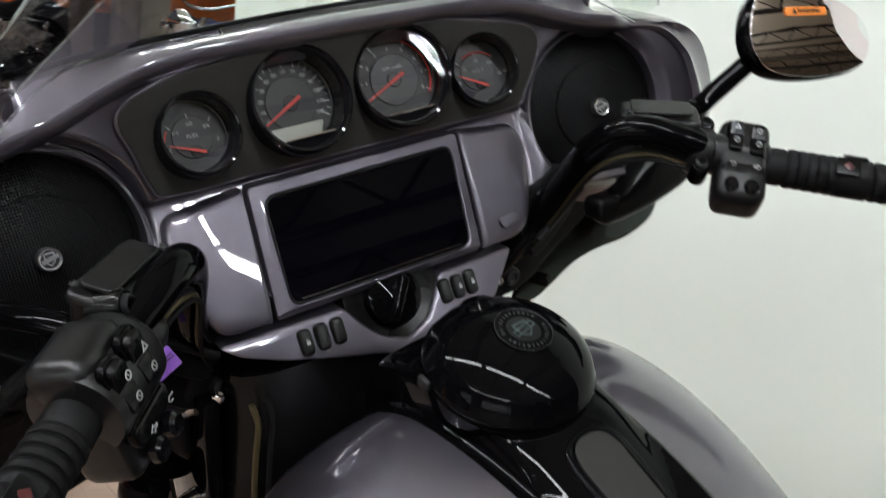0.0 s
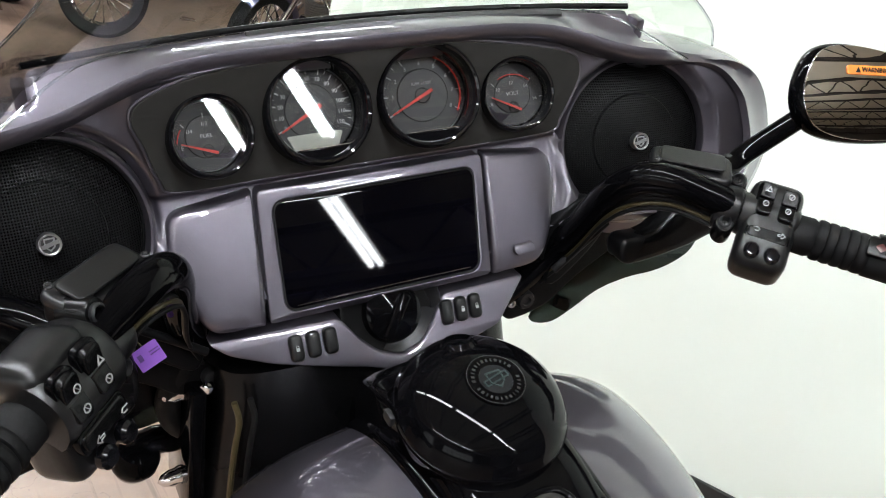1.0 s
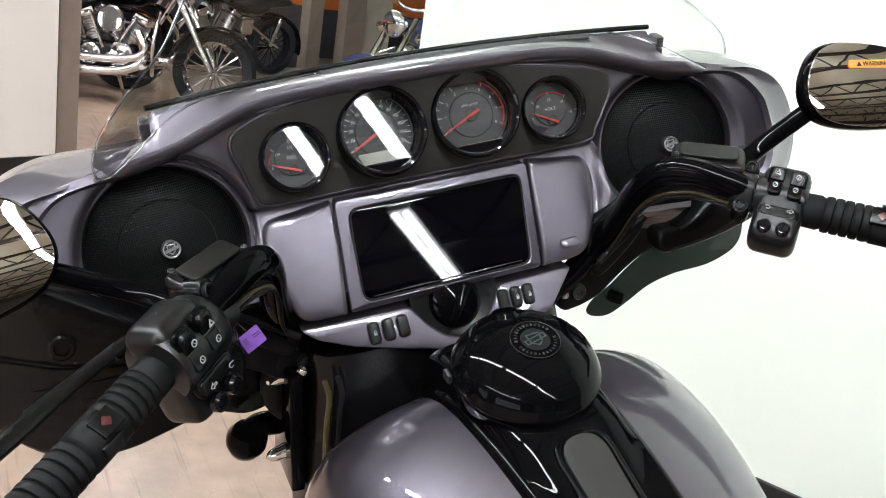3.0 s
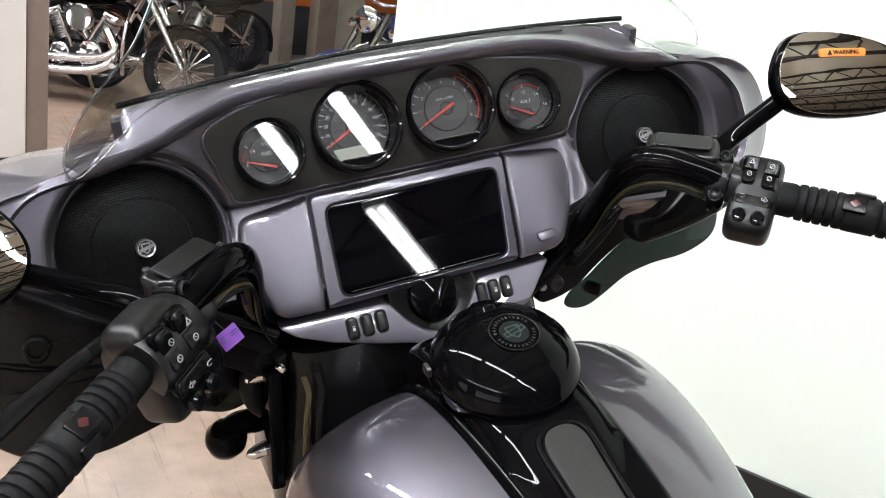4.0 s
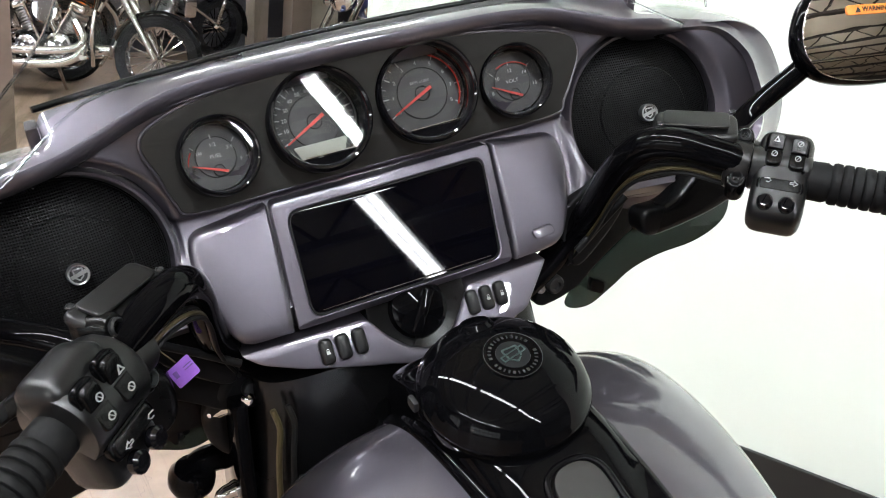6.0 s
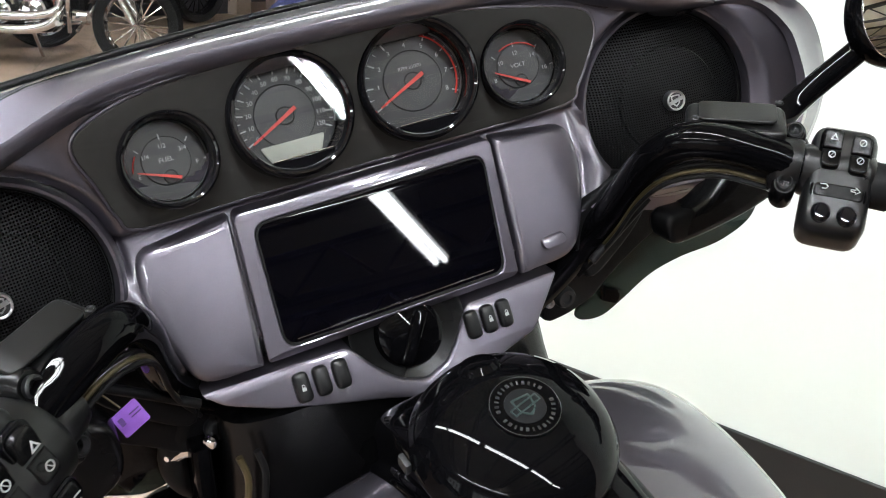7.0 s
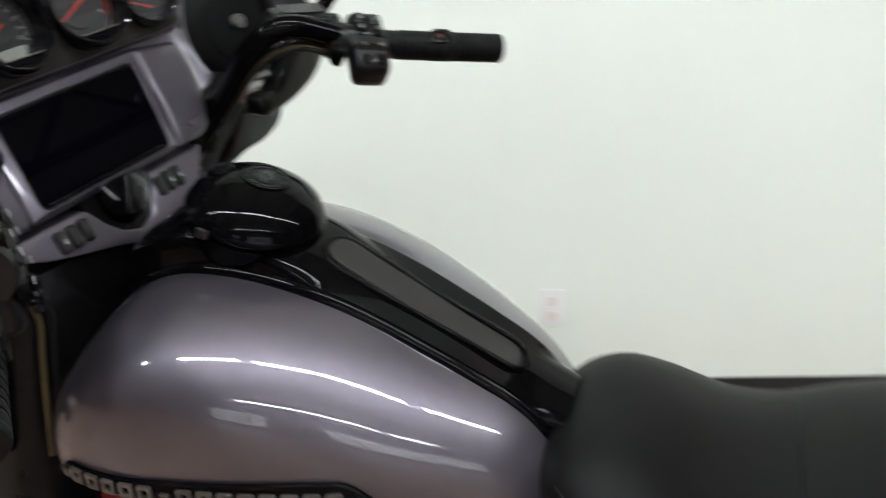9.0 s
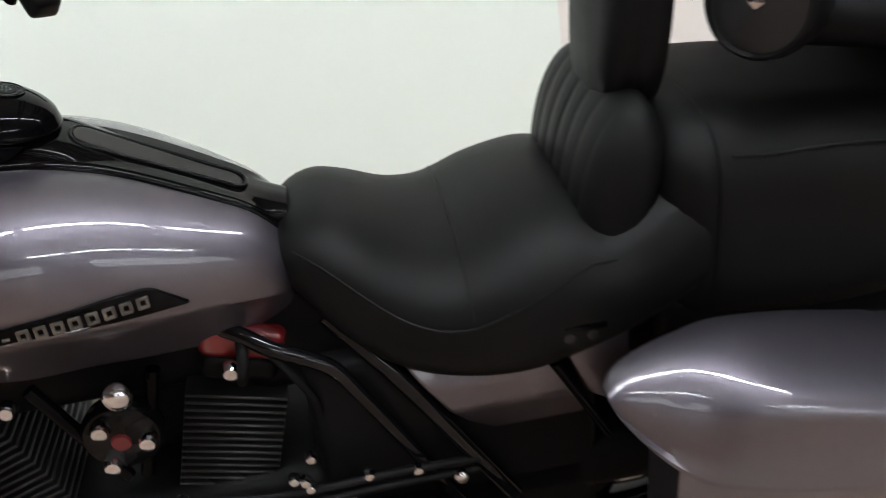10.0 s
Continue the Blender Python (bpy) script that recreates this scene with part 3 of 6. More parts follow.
part("brow", loft(thin), PAINT, bike, "glossy charcoal brow over the gauges", FORK, 50)
trim_path = [(u, trim_at(u)[0] + 0.004, trim_at(u)[1] + 0.003) for u in [-0.275 + 0.55 * k / 30 for k in range(31)]]
part("windshield_trim", tube(trim_path, 0.0028, 10), SATIN, bike, "black windshield trim", FORK)
part("vent_slot", tube([(u, trim_at(u)[0] - 0.010, trim_at(u)[1] + 0.0005) for u in [-0.10 + 0.3 * k / 16 for k in range(17)]], 0.004, 8, True, 0.5), BASEBLACK, bike, "dark air slot behind the brow", FORK)
for q in (-1, 1):
    part("trim_clip", rbox(0.010, 0.018, 0.026, 0.003, 2), PAINT, bike, "small raised end of the brow", FORK @ pose(q * 0.279, 0.260, 1.224, 12, 0, 0))

# windshield
def shield_low(u):
    """The lower edge of the windshield: it follows the trim and drops to a rounded corner."""
    return 1.243 - 0.045 * sstep(0.262, 0.325, abs(u))


rings = []
for j in range(17):
    w0 = 1.198 + 0.29 * j / 16
    hw = curve_value(w0, [(1.198, 0.318), (1.206, 0.329), (1.216, 0.330), (1.24, 0.320), (1.27, 0.292), (1.30, 0.256), (1.35, 0.222), (1.42, 0.165), (1.488, 0.09)])
    row = []
    for k in range(33):
        u = hw * (k / 16 - 1)
        lo = shield_low(u)
        w = max(w0, lo + 0.002 * j)
        row.append(Vector((u, 0.352 - 0.5 * (w - 1.2) - 1.3 * u * u, w)))
    rings.append(row)
edge = smooth_line(rings[0][::-1][::4] + [r[0] for r in rings[1:]] + rings[-1][::4] + [r[-1] for r in rings[::-1]][:-1], 4)
bm = loft(rings, False, False)
bmesh.ops.solidify(bm, geom=bm.faces[:], thickness=0.003)
shield = part("windshield", bm, SHIELD, bike, "clear plastic windshield", FORK)
shield.visible_shadow = False
part("polished_edge", tube(edge, 0.0012, 8), EDGE, shield, "polished plastic edge", FORK)

# gauge panel
GP = [(-0.204, 1.196), (-0.192, 1.212), (-0.147, 1.226), (-0.07, 1.232), (0, 1.234), (0.09, 1.230), (0.16, 1.219), (0.207, 1.207), (0.218, 1.190), (0.209, 1.163),
      (0.199, 1.144), (0.186, 1.131), (0.09, 1.130), (0, 1.130), (-0.09, 1.130), (-0.174, 1.130), (-0.188, 1.143), (-0.196, 1.17)]
GAUGES = [(-0.1435, 1.179, 0.0358, "fuel", 3.5), (-0.051, 1.189, 0.0482, "speed", 0.8), (0.0515, 1.190, 0.0488, "revs", -9), (0.1435, 1.179, 0.0362, "volt", -13)]
gp_line = smooth_loop([(u, w, 0) for u, w in GP], 5)
panel = part("gauge_panel", slab([gp_line] + [circle(q[2] * 0.97, 40, q[0], q[1] - 0.002, 0, 0.96) for q in GAUGES], 0.008, 0.0012, None, on_dash(0.003), 3), PANEL, bike, "matt dark grey gauge panel", FORK, 30)
part("panel_lip", tube([(p.x * 1.006, face_y(p.x, p.y) - 0.0012, 1.18 + (p.y - 1.18) * 1.015) for p in gp_line + gp_line[:1]], 0.0016, 8), PAINT, panel, "thin charcoal lip round the gauge panel", FORK)


def gauge(u, w, r, kind, yaw):
    m = FORK @ Matrix.Translation((u, 0.247, w)) @ pose(0, 0, 0, 70, 0, 0) @ pose(0, 0, 0, 0, yaw, 0)
    big = kind in ("speed", "revs")
    deep = -0.030 if big else -0.024
    g = part("gauge", lathe([(r * 1.0, -0.022), (r * 1.0, -0.008), (r * 0.99, -0.004), (r * 0.965, -0.001), (r * 0.93, 0.0003), (r * 0.89, -0.0006), (r * 0.86, -0.004), (r * 0.845, -0.009), (r * 0.825, deep - 0.001)], 64), BEZEL, bike, "round gauge with a gloss black bezel", m)
    part("dial", lathe([(r * 0.83, deep), (0, deep)], 48), DIALDARK, g, "", m)
    part("dial_centre", lathe([(r * 0.50, deep + 0.0004), (r * 0.48, deep + 0.0012), (0.0, deep + 0.0012)], 48), DIAL, g, "brushed grey dial centre", m)
    part("dial_ring", lathe([(r * 0.828, deep + 0.001), (r * 0.81, deep + 0.004), (r * 0.80, deep + 0.001)], 56), STEEL, g, "thin bright ring", m)
    ticks, nums = [], []
    a0, a1, marks = {"speed": (206, -26, ["0", "10", "20", "30", "40", "50", "60", "70", "80", "90", "100", "110", "120"]),
                     "revs": (206, -26, ["0", "1", "2", "3", "4", "5", "6", "7", "8"]),
                     "fuel": (170, 12, ["E", "1/4", "1/2", "3/4", "F"]),
                     "volt": (170, 12, ["8", "10", "12", "14", "16"])}[kind]
    n = len(marks) - 1
    cy = 0.0 if big else -0.30 * r
    for k in range(n + 1):
        a = radians(a0 + (a1 - a0) * k / n)
        c, q = math.cos(a), math.sin(a)
        ro, rn = (r * 0.72, r * 0.58) if big else (r * 0.80, r * 0.60)
        ticks.append(rbox(r * 0.11, r * 0.022, 0.0004, 0, 1, pose(ro * c, ro * q + cy, deep + 0.0016, 0, 0, math.degrees(a))))
        nums.append(letters(marks[k], r * (0.105 if big else 0.135), pose(rn * c, rn * q + cy, deep + 0.0020)))
        if big and k < n:
            a = radians(a0 + (a1 - a0) * (k + 0.5) / n)
            ticks.append(rbox(r * 0.06, r * 0.014, 0.0004, 0, 1, pose(r * 0.745 * math.cos(a), r * 0.745 * math.sin(a), deep + 0.0016, 0, 0, math.degrees(a))))
    part("ticks", join(*ticks), WHITEINK, g, "white tick marks", m)
    part("numerals", join(*nums), WHITEINK, g, "white numerals", m)
    if not big:
        part("caption", letters("FUEL" if kind == "fuel" else "VOLT", r * 0.14, pose(0, r * 0.02, deep + 0.002)), WHITEINK, g, "", m)
        arc = [(r * 0.70 * math.cos(radians(q)), r * 0.70 * math.sin(radians(q)) + cy * 0.6, deep + 0.0014) for q in (range(172, 140, -4) if kind == "fuel" else range(120, 40, -5))]
        part("red_zone", tube(arc, r * 0.016, 6), REDINK, g, "", m)
    if kind == "speed":
        part("lcd_window", slab([fillet([(-r * 0.40, -r * 0.70), (r * 0.40, -r * 0.70), (r * 0.54, -r * 0.40), (-r * 0.54, -r * 0.40)], 0.003)], 0.002, 0.0004), LCD, g, "pale grey lcd window", m @ pose(0, 0, deep + 0.003))
    if kind == "revs":
        arc = [(r * 0.735 * math.cos(radians(q)), r * 0.735 * math.sin(radians(q)), deep + 0.0016) for q in range(70, -31, -4)]
        part("red_line", tube(arc, r * 0.018, 6), REDINK, g, "", m)
        part("caption", letters("RPM x1000", r * 0.085, pose(0, r * 0.22, deep + 0.002)), WHITEINK, g, "", m)
    if big:
        for q in (-1, 1):
            part("index_bar", rbox(r * 0.26, r * 0.035, 0.0006, 0, 1, pose(q * r * 0.32, -r * 0.02, deep + 0.0018)), GREYMETAL, g, "", m)
        chord = [(r * 0.88 * math.cos(radians(a)), r * 0.88 * math.sin(radians(a))) for a in range(228, 313, 4)]
        part("lower_lip", slab([chord], 0.022, 0.001), BEZEL, g, "", m @ pose(0, -r * 0.01, -0.006))
        # chrome strip drawn in place of a highlight on the lower lip
        part("foot_highlight", tube([(q * r * 0.48, -r * 0.66, -0.0050) for q in (-1, -0.5, 0, 0.5, 1)], r * 0.014, 8), CHROME, g, "thin chrome strip drawn as the highlight along the foot of the dial", m)
    hub_y = 0.0 if big else -0.33 * r
    na = radians({"speed": 207, "revs": 205, "fuel": 160, "volt": 152}[kind])
    tip = r * (0.70 if big else 0.66)
    d = Vector((math.cos(na), math.sin(na), 0))
    q = Vector((-d.y, d.x, 0))
    o = Vector((0, hub_y, deep + 0.0042))
    nd = bmesh.new()
    quad = [o - d * r * 0.20 + q * r * 0.034, o + d * tip + q * r * 0.014, o + d * tip - q * r * 0.014, o - d * r * 0.20 - q * r * 0.034]
    lo, hi = [nd.verts.new(p) for p in quad], [nd.verts.new(p + Vector((0, 0, 0.001))) for p in quad]
    nd.faces.new(lo), nd.faces.new(hi)
    for i in range(4):
        nd.faces.new((lo[i], lo[(i + 1) % 4], hi[(i + 1) % 4], hi[i]))
    part("needle", nd, NEEDLE, g, "red needle", m)
    part("hub", lathe([(r * 0.15, deep), (r * 0.15, deep + 0.002), (r * 0.13, deep + 0.0026), (r * 0.125, deep + 0.0018), (0, deep + 0.0018)], 28), DIALDARK, g, "", m @ pose(0, hub_y, 0))
    lens = part("lens", lathe([(r * 0.852, -0.0065), (0, -0.0063)], 48), LENS, g, "clear flat lens", m)
    lens.visible_shadow = False


for u, w, r, kind, yaw in GAUGES:
    gauge(u, w, r, kind, yaw)

# touch screen and its surround
SUR = [(-0.110, 1.1195), (0.111, 1.1200), (0.102, 1.0105), (-0.118, 1.0105)]
SCR = [(-0.0985, 1.1095), (0.1015, 1.1105), (0.0905, 1.0195), (-0.1030, 1.0200)]
surround = part("screen_surround", slab([fillet(SUR, 0.006), fillet(SCR, 0.012)], 0.016, 0.0016, None, surround_dash), PAINT, bike, "charcoal painted screen surround", FORK, 12)
GLS = [(-0.0965, 1.1075), (0.0993, 1.1085), (0.0887, 1.0217), (-0.1010, 1.0222)]
part("bezel_ring", slab([fillet(SCR, 0.012), fillet(GLS, 0.010)], 0.012, 0.0003, None, flat_dash(0.0072)), PLASTIC, surround, "", FORK, 12)
part("touch_screen", slab([fillet([(a * 1.005, 1.063 + (b - 1.063) * 1.005) for a, b in GLS], 0.010)], 0.010, 0.0004, None, flat_dash(0.0064)), SCREEN, surround, "black glass touch screen, switched off", FORK, 12)
part("lower_bar", tube([Vector((a, 0.264 + 0.46 * (1.0245 - 1.115) - 0.0068, 1.0245)) for a in (-0.092, 0.080)], 0.0008, 8), CHROME, surround, "thin bright edge", FORK)

# storage doors beside the screen
DOOR_LEFT = [(-0.1128, 1.1195), (-0.186, 1.111), (-0.191, 1.085), (-0.185, 1.050), (-0.171, 1.0125), (-0.1208, 1.0105)]
DOOR_RIGHT = [(0.1138, 1.1198), (0.187, 1.112), (0.1905, 1.085), (0.178, 1.045), (0.158, 1.0125), (0.1048, 1.0105)]
for door in (DOOR_LEFT, DOOR_RIGHT):
    p = part("storage_door", slab([fillet(door, [0.003, 0.012, 0.02, 0.02, 0.016, 0.003])], 0.018, 0.0060, None, door_dash(0.0072), 6), PAINT, bike, "charcoal painted storage door", FORK)
    if door is DOOR_RIGHT:
        part("latch", slab([fillet([(0.127, 1.0365), (0.150, 1.0375), (0.152, 1.0285), (0.129, 1.0275)], 0.0042)], 0.004, 0.0012, None, flat_dash(0.0132)), PAINT, p, "finger latch", FORK)

# lower switch panel
LOW = [(-0.174, 1.006), (-0.055, 1.003), (-0.039, 0.982), (-0.022, 0.967), (0.0, 0.960), (0.022, 0.967), (0.036, 0.982), (0.050, 1.003), (0.140, 1.004),
       (0.122, 0.985), (0.104, 0.966), (0.06, 0.955), (0.0, 0.946), (-0.036, 0.957), (-0.064, 0.9635), (-0.094, 0.971), (-0.123, 0.979), (-0.158, 0.993)]
low = part("switch_panel", slab([fillet(LOW, 0.006)], 0.03, 0.003, None, flat_dash(0.0)), PAINT, bike, "charcoal switch panel under the screen", FORK, 14)
LP = lambda u, w, lift: FORK @ Matrix.Translation((u, 0.264 + 0.46 * (w - 1.115) - lift, w)) @ pose(0, 0, 0, 90 - 24.7, 0, 0)
for u in (-0.099, -0.083, -0.067, 0.050, 0.065, 0.080):
    b = part("rocker_switch", rbox(0.0128, 0.0245, 0.011, 0.0060, 5), POD, low, "black oval rocker switch", LP(u, 0.988, 0.001))
marks = [slab([circle(0.0014, 12), circle(0.0009, 12)], 0.0005, 0.0001, pose(0, 0.0015, 0.0058)), rbox(0.0032, 0.0026, 0.0005, 0, 1, pose(0, -0.001, 0.0057))]
for u in (-0.099, 0.065, 0.080):
    part("symbol", join(*[m.copy() for m in marks]), WHITEINK, low, "small white switch symbol", LP(u, 0.988, 0.001))
part("switch_recess", lathe([(0.052, -0.016), (0.050, -0.002), (0.046, -0.004), (0.0, -0.010)], 40), SATIN, low, "black recess round the ignition knob", LP(-0.003, 1.004, 0.0))
knob = part("ignition_switch", lathe([(0.029, -0.016), (0.029, -0.004), (0.027, 0.002), (0.022, 0.005), (0, 0.006)], 36), BLACK, bike, "black ignition knob", LP(-0.003, 0.998, 0.0))
part("finger_bar", rbox(0.011, 0.046, 0.008, 0.0035, 3), BLACK, knob, "", LP(-0.003, 0.998, 0.008) @ pose(0, 0, 0, 0, 0, -35))

# speakers
for s in (-1, 1):
    u, w = (-0.279, 0.285)[s > 0], 1.114
    m = FORK @ Matrix.Translation((u, 0.236, w)) @ pose(0, 0, 0, 76, 0, 0) @ pose(0, 0, 0, 0, -8 * s, 0) @ Matrix.Diagonal((0.945, 0.945, 1, 1))
    sp = part("speaker", lathe([(0.098, -0.060), (0.0900, -0.040), (0.0850, -0.024), (0.083, -0.021), (0.081, -0.023), (0.0818, -0.028), (0.0815, -0.036)], 64), PLASTIC, bike, "round black fairing speaker", m)
    part("speaker_lip", lathe([(0.1080, -0.034), (0.0950, -0.027), (0.0915, -0.0135), (0.0880, -0.0098), (0.0855, -0.0105), (0.0838, -0.014), (0.0832, -0.024)], 72), PAINT, sp, "rolled charcoal lip of the speaker opening", m)
    # black disc added to close the see-through gap behind the grille
    part("backing_disc", lathe([(0.094, -0.040), (0.094, -0.046), (0, -0.048)], 48), PLASTIC, sp, "", m)
    part("inner_ring", lathe([(0.0845, -0.024), (0.0835, -0.020), (0.0822, -0.0195), (0.0815, -0.028)], 64), PLASTIC, sp, "", m)
    part("grille", lathe([(0.0822, -0.025), (0.074, -0.021), (0.062, -0.016), (0.051, -0.0135), (0.0495, -0.011), (0.03, -0.008), (0, -0.006)], 64), GRILLE, sp, "black perforated grille", m)
    part("emblem", lathe([(0.0112, -0.010), (0.0112, 0.0015), (0.0104, 0.0022), (0.0090, 0.0016), (0.0088, 0.0006)], 32), STEEL, sp, "round chrome emblem ring", m @ Matrix.Diagonal((0.84, 0.84, 1, 1)))
    part("emblem_centre", lathe([(0.0089, 0.0006), (0, 0.0008)], 28), DIALDARK, sp, "", m @ Matrix.Diagonal((0.84, 0.84, 1, 1)))
    part("emblem_mark", join(rbox(0.0170, 0.0040, 0.0012, 0.0003, 1, pose(0, 0, 0.0014, 0, 0, 14)), slab([fillet([(-0.0055, 0.0065), (0.0055, 0.0065), (0.0048, -0.003), (0, -0.0072), (-0.0048, -0.003)], 0.001), fillet([(-0.0040, 0.0050), (0.0040, 0.0050), (0.0035, -0.0022), (0, -0.0052), (-0.0035, -0.0022)], 0.001)], 0.001, 0.0001, pose(0, 0, 0.0009))), STEEL, sp, "plain silver mark", m @ Matrix.Diagonal((0.84, 0.84, 1, 1)))

# lower panels, brackets and wind deflectors under the fairing
for s in (-1, 1):
    LOWER = [(0.362, 1.098), (0.402, 1.124), (0.440, 1.118), (0.478, 1.085), (0.488, 1.03), (0.470, 0.985), (0.435, 0.955), (0.36, 0.945), (0.29, 0.960)] if s < 0 else [(0.362, 1.080), (0.395, 1.066), (0.405, 1.045), (0.37, 1.022), (0.32, 1.010), (0.27, 1.005)]
    lo = [(s * q, r) for q, r in [(0.235, 1.034), (0.275, 1.030), (0.312, 1.060)] + LOWER + [(0.235, 0.985 if s < 0 else 1.005)]]
    p = part("lower_fairing", slab([fillet(lo, 0.02)], 0.03, 0.006, None, lambda c: Vector((c.x, 0.188 + 0.12 * (c.y - 1.06) - c.z + 0.5 * max(0.0, abs(c.x) - 0.40), c.y)), 3), SATIN, bike, "black lower fairing panel", FORK)
    if s < 0:
        part("screw", lathe([(0.012, 0), (0.012, 0.004), (0.010, 0.006), (0.007, 0.006), (0.006, 0.003), (0, 0.003)], 24), SATIN, p, "", FORK @ Matrix.Translation((s * 0.391, 0.1885, 1.062)) @ pose(0, 0, 0, 84))
        part("panel_seam", tube([(s * (0.33 + 0.0155 * k), 0.1825 + 0.5 * max(0.0, 0.33 + 0.0155 * k - 0.40), 1.028 + 0.0035 * k) for k in range(11)], 0.0016, 6), BLACK, p, "", FORK)
    # plate added to keep the open gap above the lower bracket dark
    hold = [(s * 0.168, 1.030), (s * 0.190, 1.052), (s * 0.216, 1.066), (s * 0.250, 1.052), (s * 0.244, 1.022), (s * 0.212, 0.990), (s * 0.180, 0.975)]
    hb = part("gap_plate", slab([smooth_loop([(a, b, 0) for a, b in hold], 4)], 0.016, 0.004, None, lambda c: Vector((c.x, 0.228 - c.z, c.y))), PLASTIC, bike, "black plate filling the dark gap under the fairing", FORK)
    part("plate_rib", tube([(s * 0.175, 0.214, 1.000), (s * 0.205, 0.213, 1.022), (s * 0.236, 0.214, 1.042)], 0.004, 10), PLASTIC, hb, "", FORK)
    low = [(s * q, r) for q, r in ((0.166, 1.000), (0.156, 0.968), (0.141, 0.934), (0.150, 0.926), (0.172, 0.928), (0.199, 0.936), (0.216, 0.950), (0.240, 0.966), (0.275, 0.984), (0.315, 1.006), (0.330, 1.03), (0.26, 1.04))]
    lb = part("lower_bracket", slab([fillet(low, 0.008)], 0.016, 0.003, None, lambda c: Vector((c.x, 0.252 - c.z, c.y))), PLASTIC, bike, "black bracket behind the deflector", FORK)
    for u, w, r in ((0.166, 0.950, 0.0105), (0.148, 0.951, 0.005)):
        part("bracket_bolt", lathe([(r, 0), (r, 0.005), (r * 0.8, 0.008), (r * 0.5, 0.008), (r * 0.45, 0.005), (0, 0.005)], 18), GREYMETAL if r > 0.008 else STEEL, lb, "", FORK @ Matrix.Translation((s * u, 0.252, w)) @ pose(0, 0, 0, 90))
    wing = [(s * q, r) for q, r in ((0.212, 0.885), (0.203, 0.894), (0.213, 0.908), (0.240, 0.923), (0.268, 0.943), (0.31, 0.966), (0.36, 0.985), (0.400, 0.993), (0.432, 0.982), (0.438, 0.953), (0.425, 0.930), (0.385, 0.917), (0.335, 0.916), (0.295, 0.909), (0.262, 0.893), (0.235, 0.882))]
    bm = slab([smooth_loop([(a, b, 0) for a, b in wing], 4)], 0.005, 0.0015, None, lambda c: Vector((c.x, 0.292 - c.z, c.y)))
    wg = part("air_deflector", bm, SMOKE, bike, "dark smoked air deflector", FORK)
    part("deflector_screw", rbox(0.022, 0.016, 0.010, 0.003, 2), BLACK, wg, "", FORK @ Matrix.Translation((s * 0.240, 0.286, 0.909)) @ pose(0, 0, 0, 0, 30 * s, 0) @ pose(0, 0, 0, 90))

# fork cover under the switch panel
rings = []
for w, hw, v in ((0.968, 0.146, 0.205), (0.93, 0.149, 0.20), (0.88, 0.158, 0.20), (0.765, 0.182, 0.21), (0.60, 0.19, 0.23)):
    rings.append([Vector((hw * math.copysign(abs(math.cos(a)) ** 0.4, math.cos(a)) - 0.019, v + 0.06 - 0.06 * math.copysign(abs(math.sin(a)) ** 0.5, math.sin(a)), w)) for a in [2 * math.pi * k / 32 for k in range(32)]])
part("fork_cover", loft(rings), SATIN, bike, "satin black fork cover", FORK)

# handlebar
half = [(0.04, 0.25, 0.93), (0.13, 0.255, 0.955), (0.180, 0.240, 1.00), (0.195, 0.205, 1.05), (0.200, 0.168, 1.098), (0.210, 0.140, 1.122), (0.230, 0.119, 1.124), (0.262, 0.099, 1.110), (0.30, 0.07, 1.091), (0.40, -0.035, 1.066)]
line = smooth_line([(-u, v, w) for u, v, w in half[::-1]] + half, 8)
part("handlebar", tube(line, 0.0145, 18), BLACK, bike, "gloss black handlebar", FORK)
GA, GB = Vector((0.312, 0.057, 1.086)), Vector((0.424, -0.061, 1.058))
GX = (GB - GA).normalized()
GZ = (Vector((-0.1, -0.75, 0.65)) - GX * GX.dot(Vector((-0.1, -0.75, 0.65)))).normalized()
GY = GZ.cross(GX)
GRIP = Matrix(((GX.x, GY.x, GZ.x, GA.x), (GX.y, GY.y, GZ.y, GA.y), (GX.z, GY.z, GZ.z, GA.z), (0, 0, 0, 1)))
MIR = Matrix.Diagonal((-1, 1, 1, 1))
ALONG = pose(0, 0, 0, 0, 90, 0)                      # turns a lathe's axis along the bar
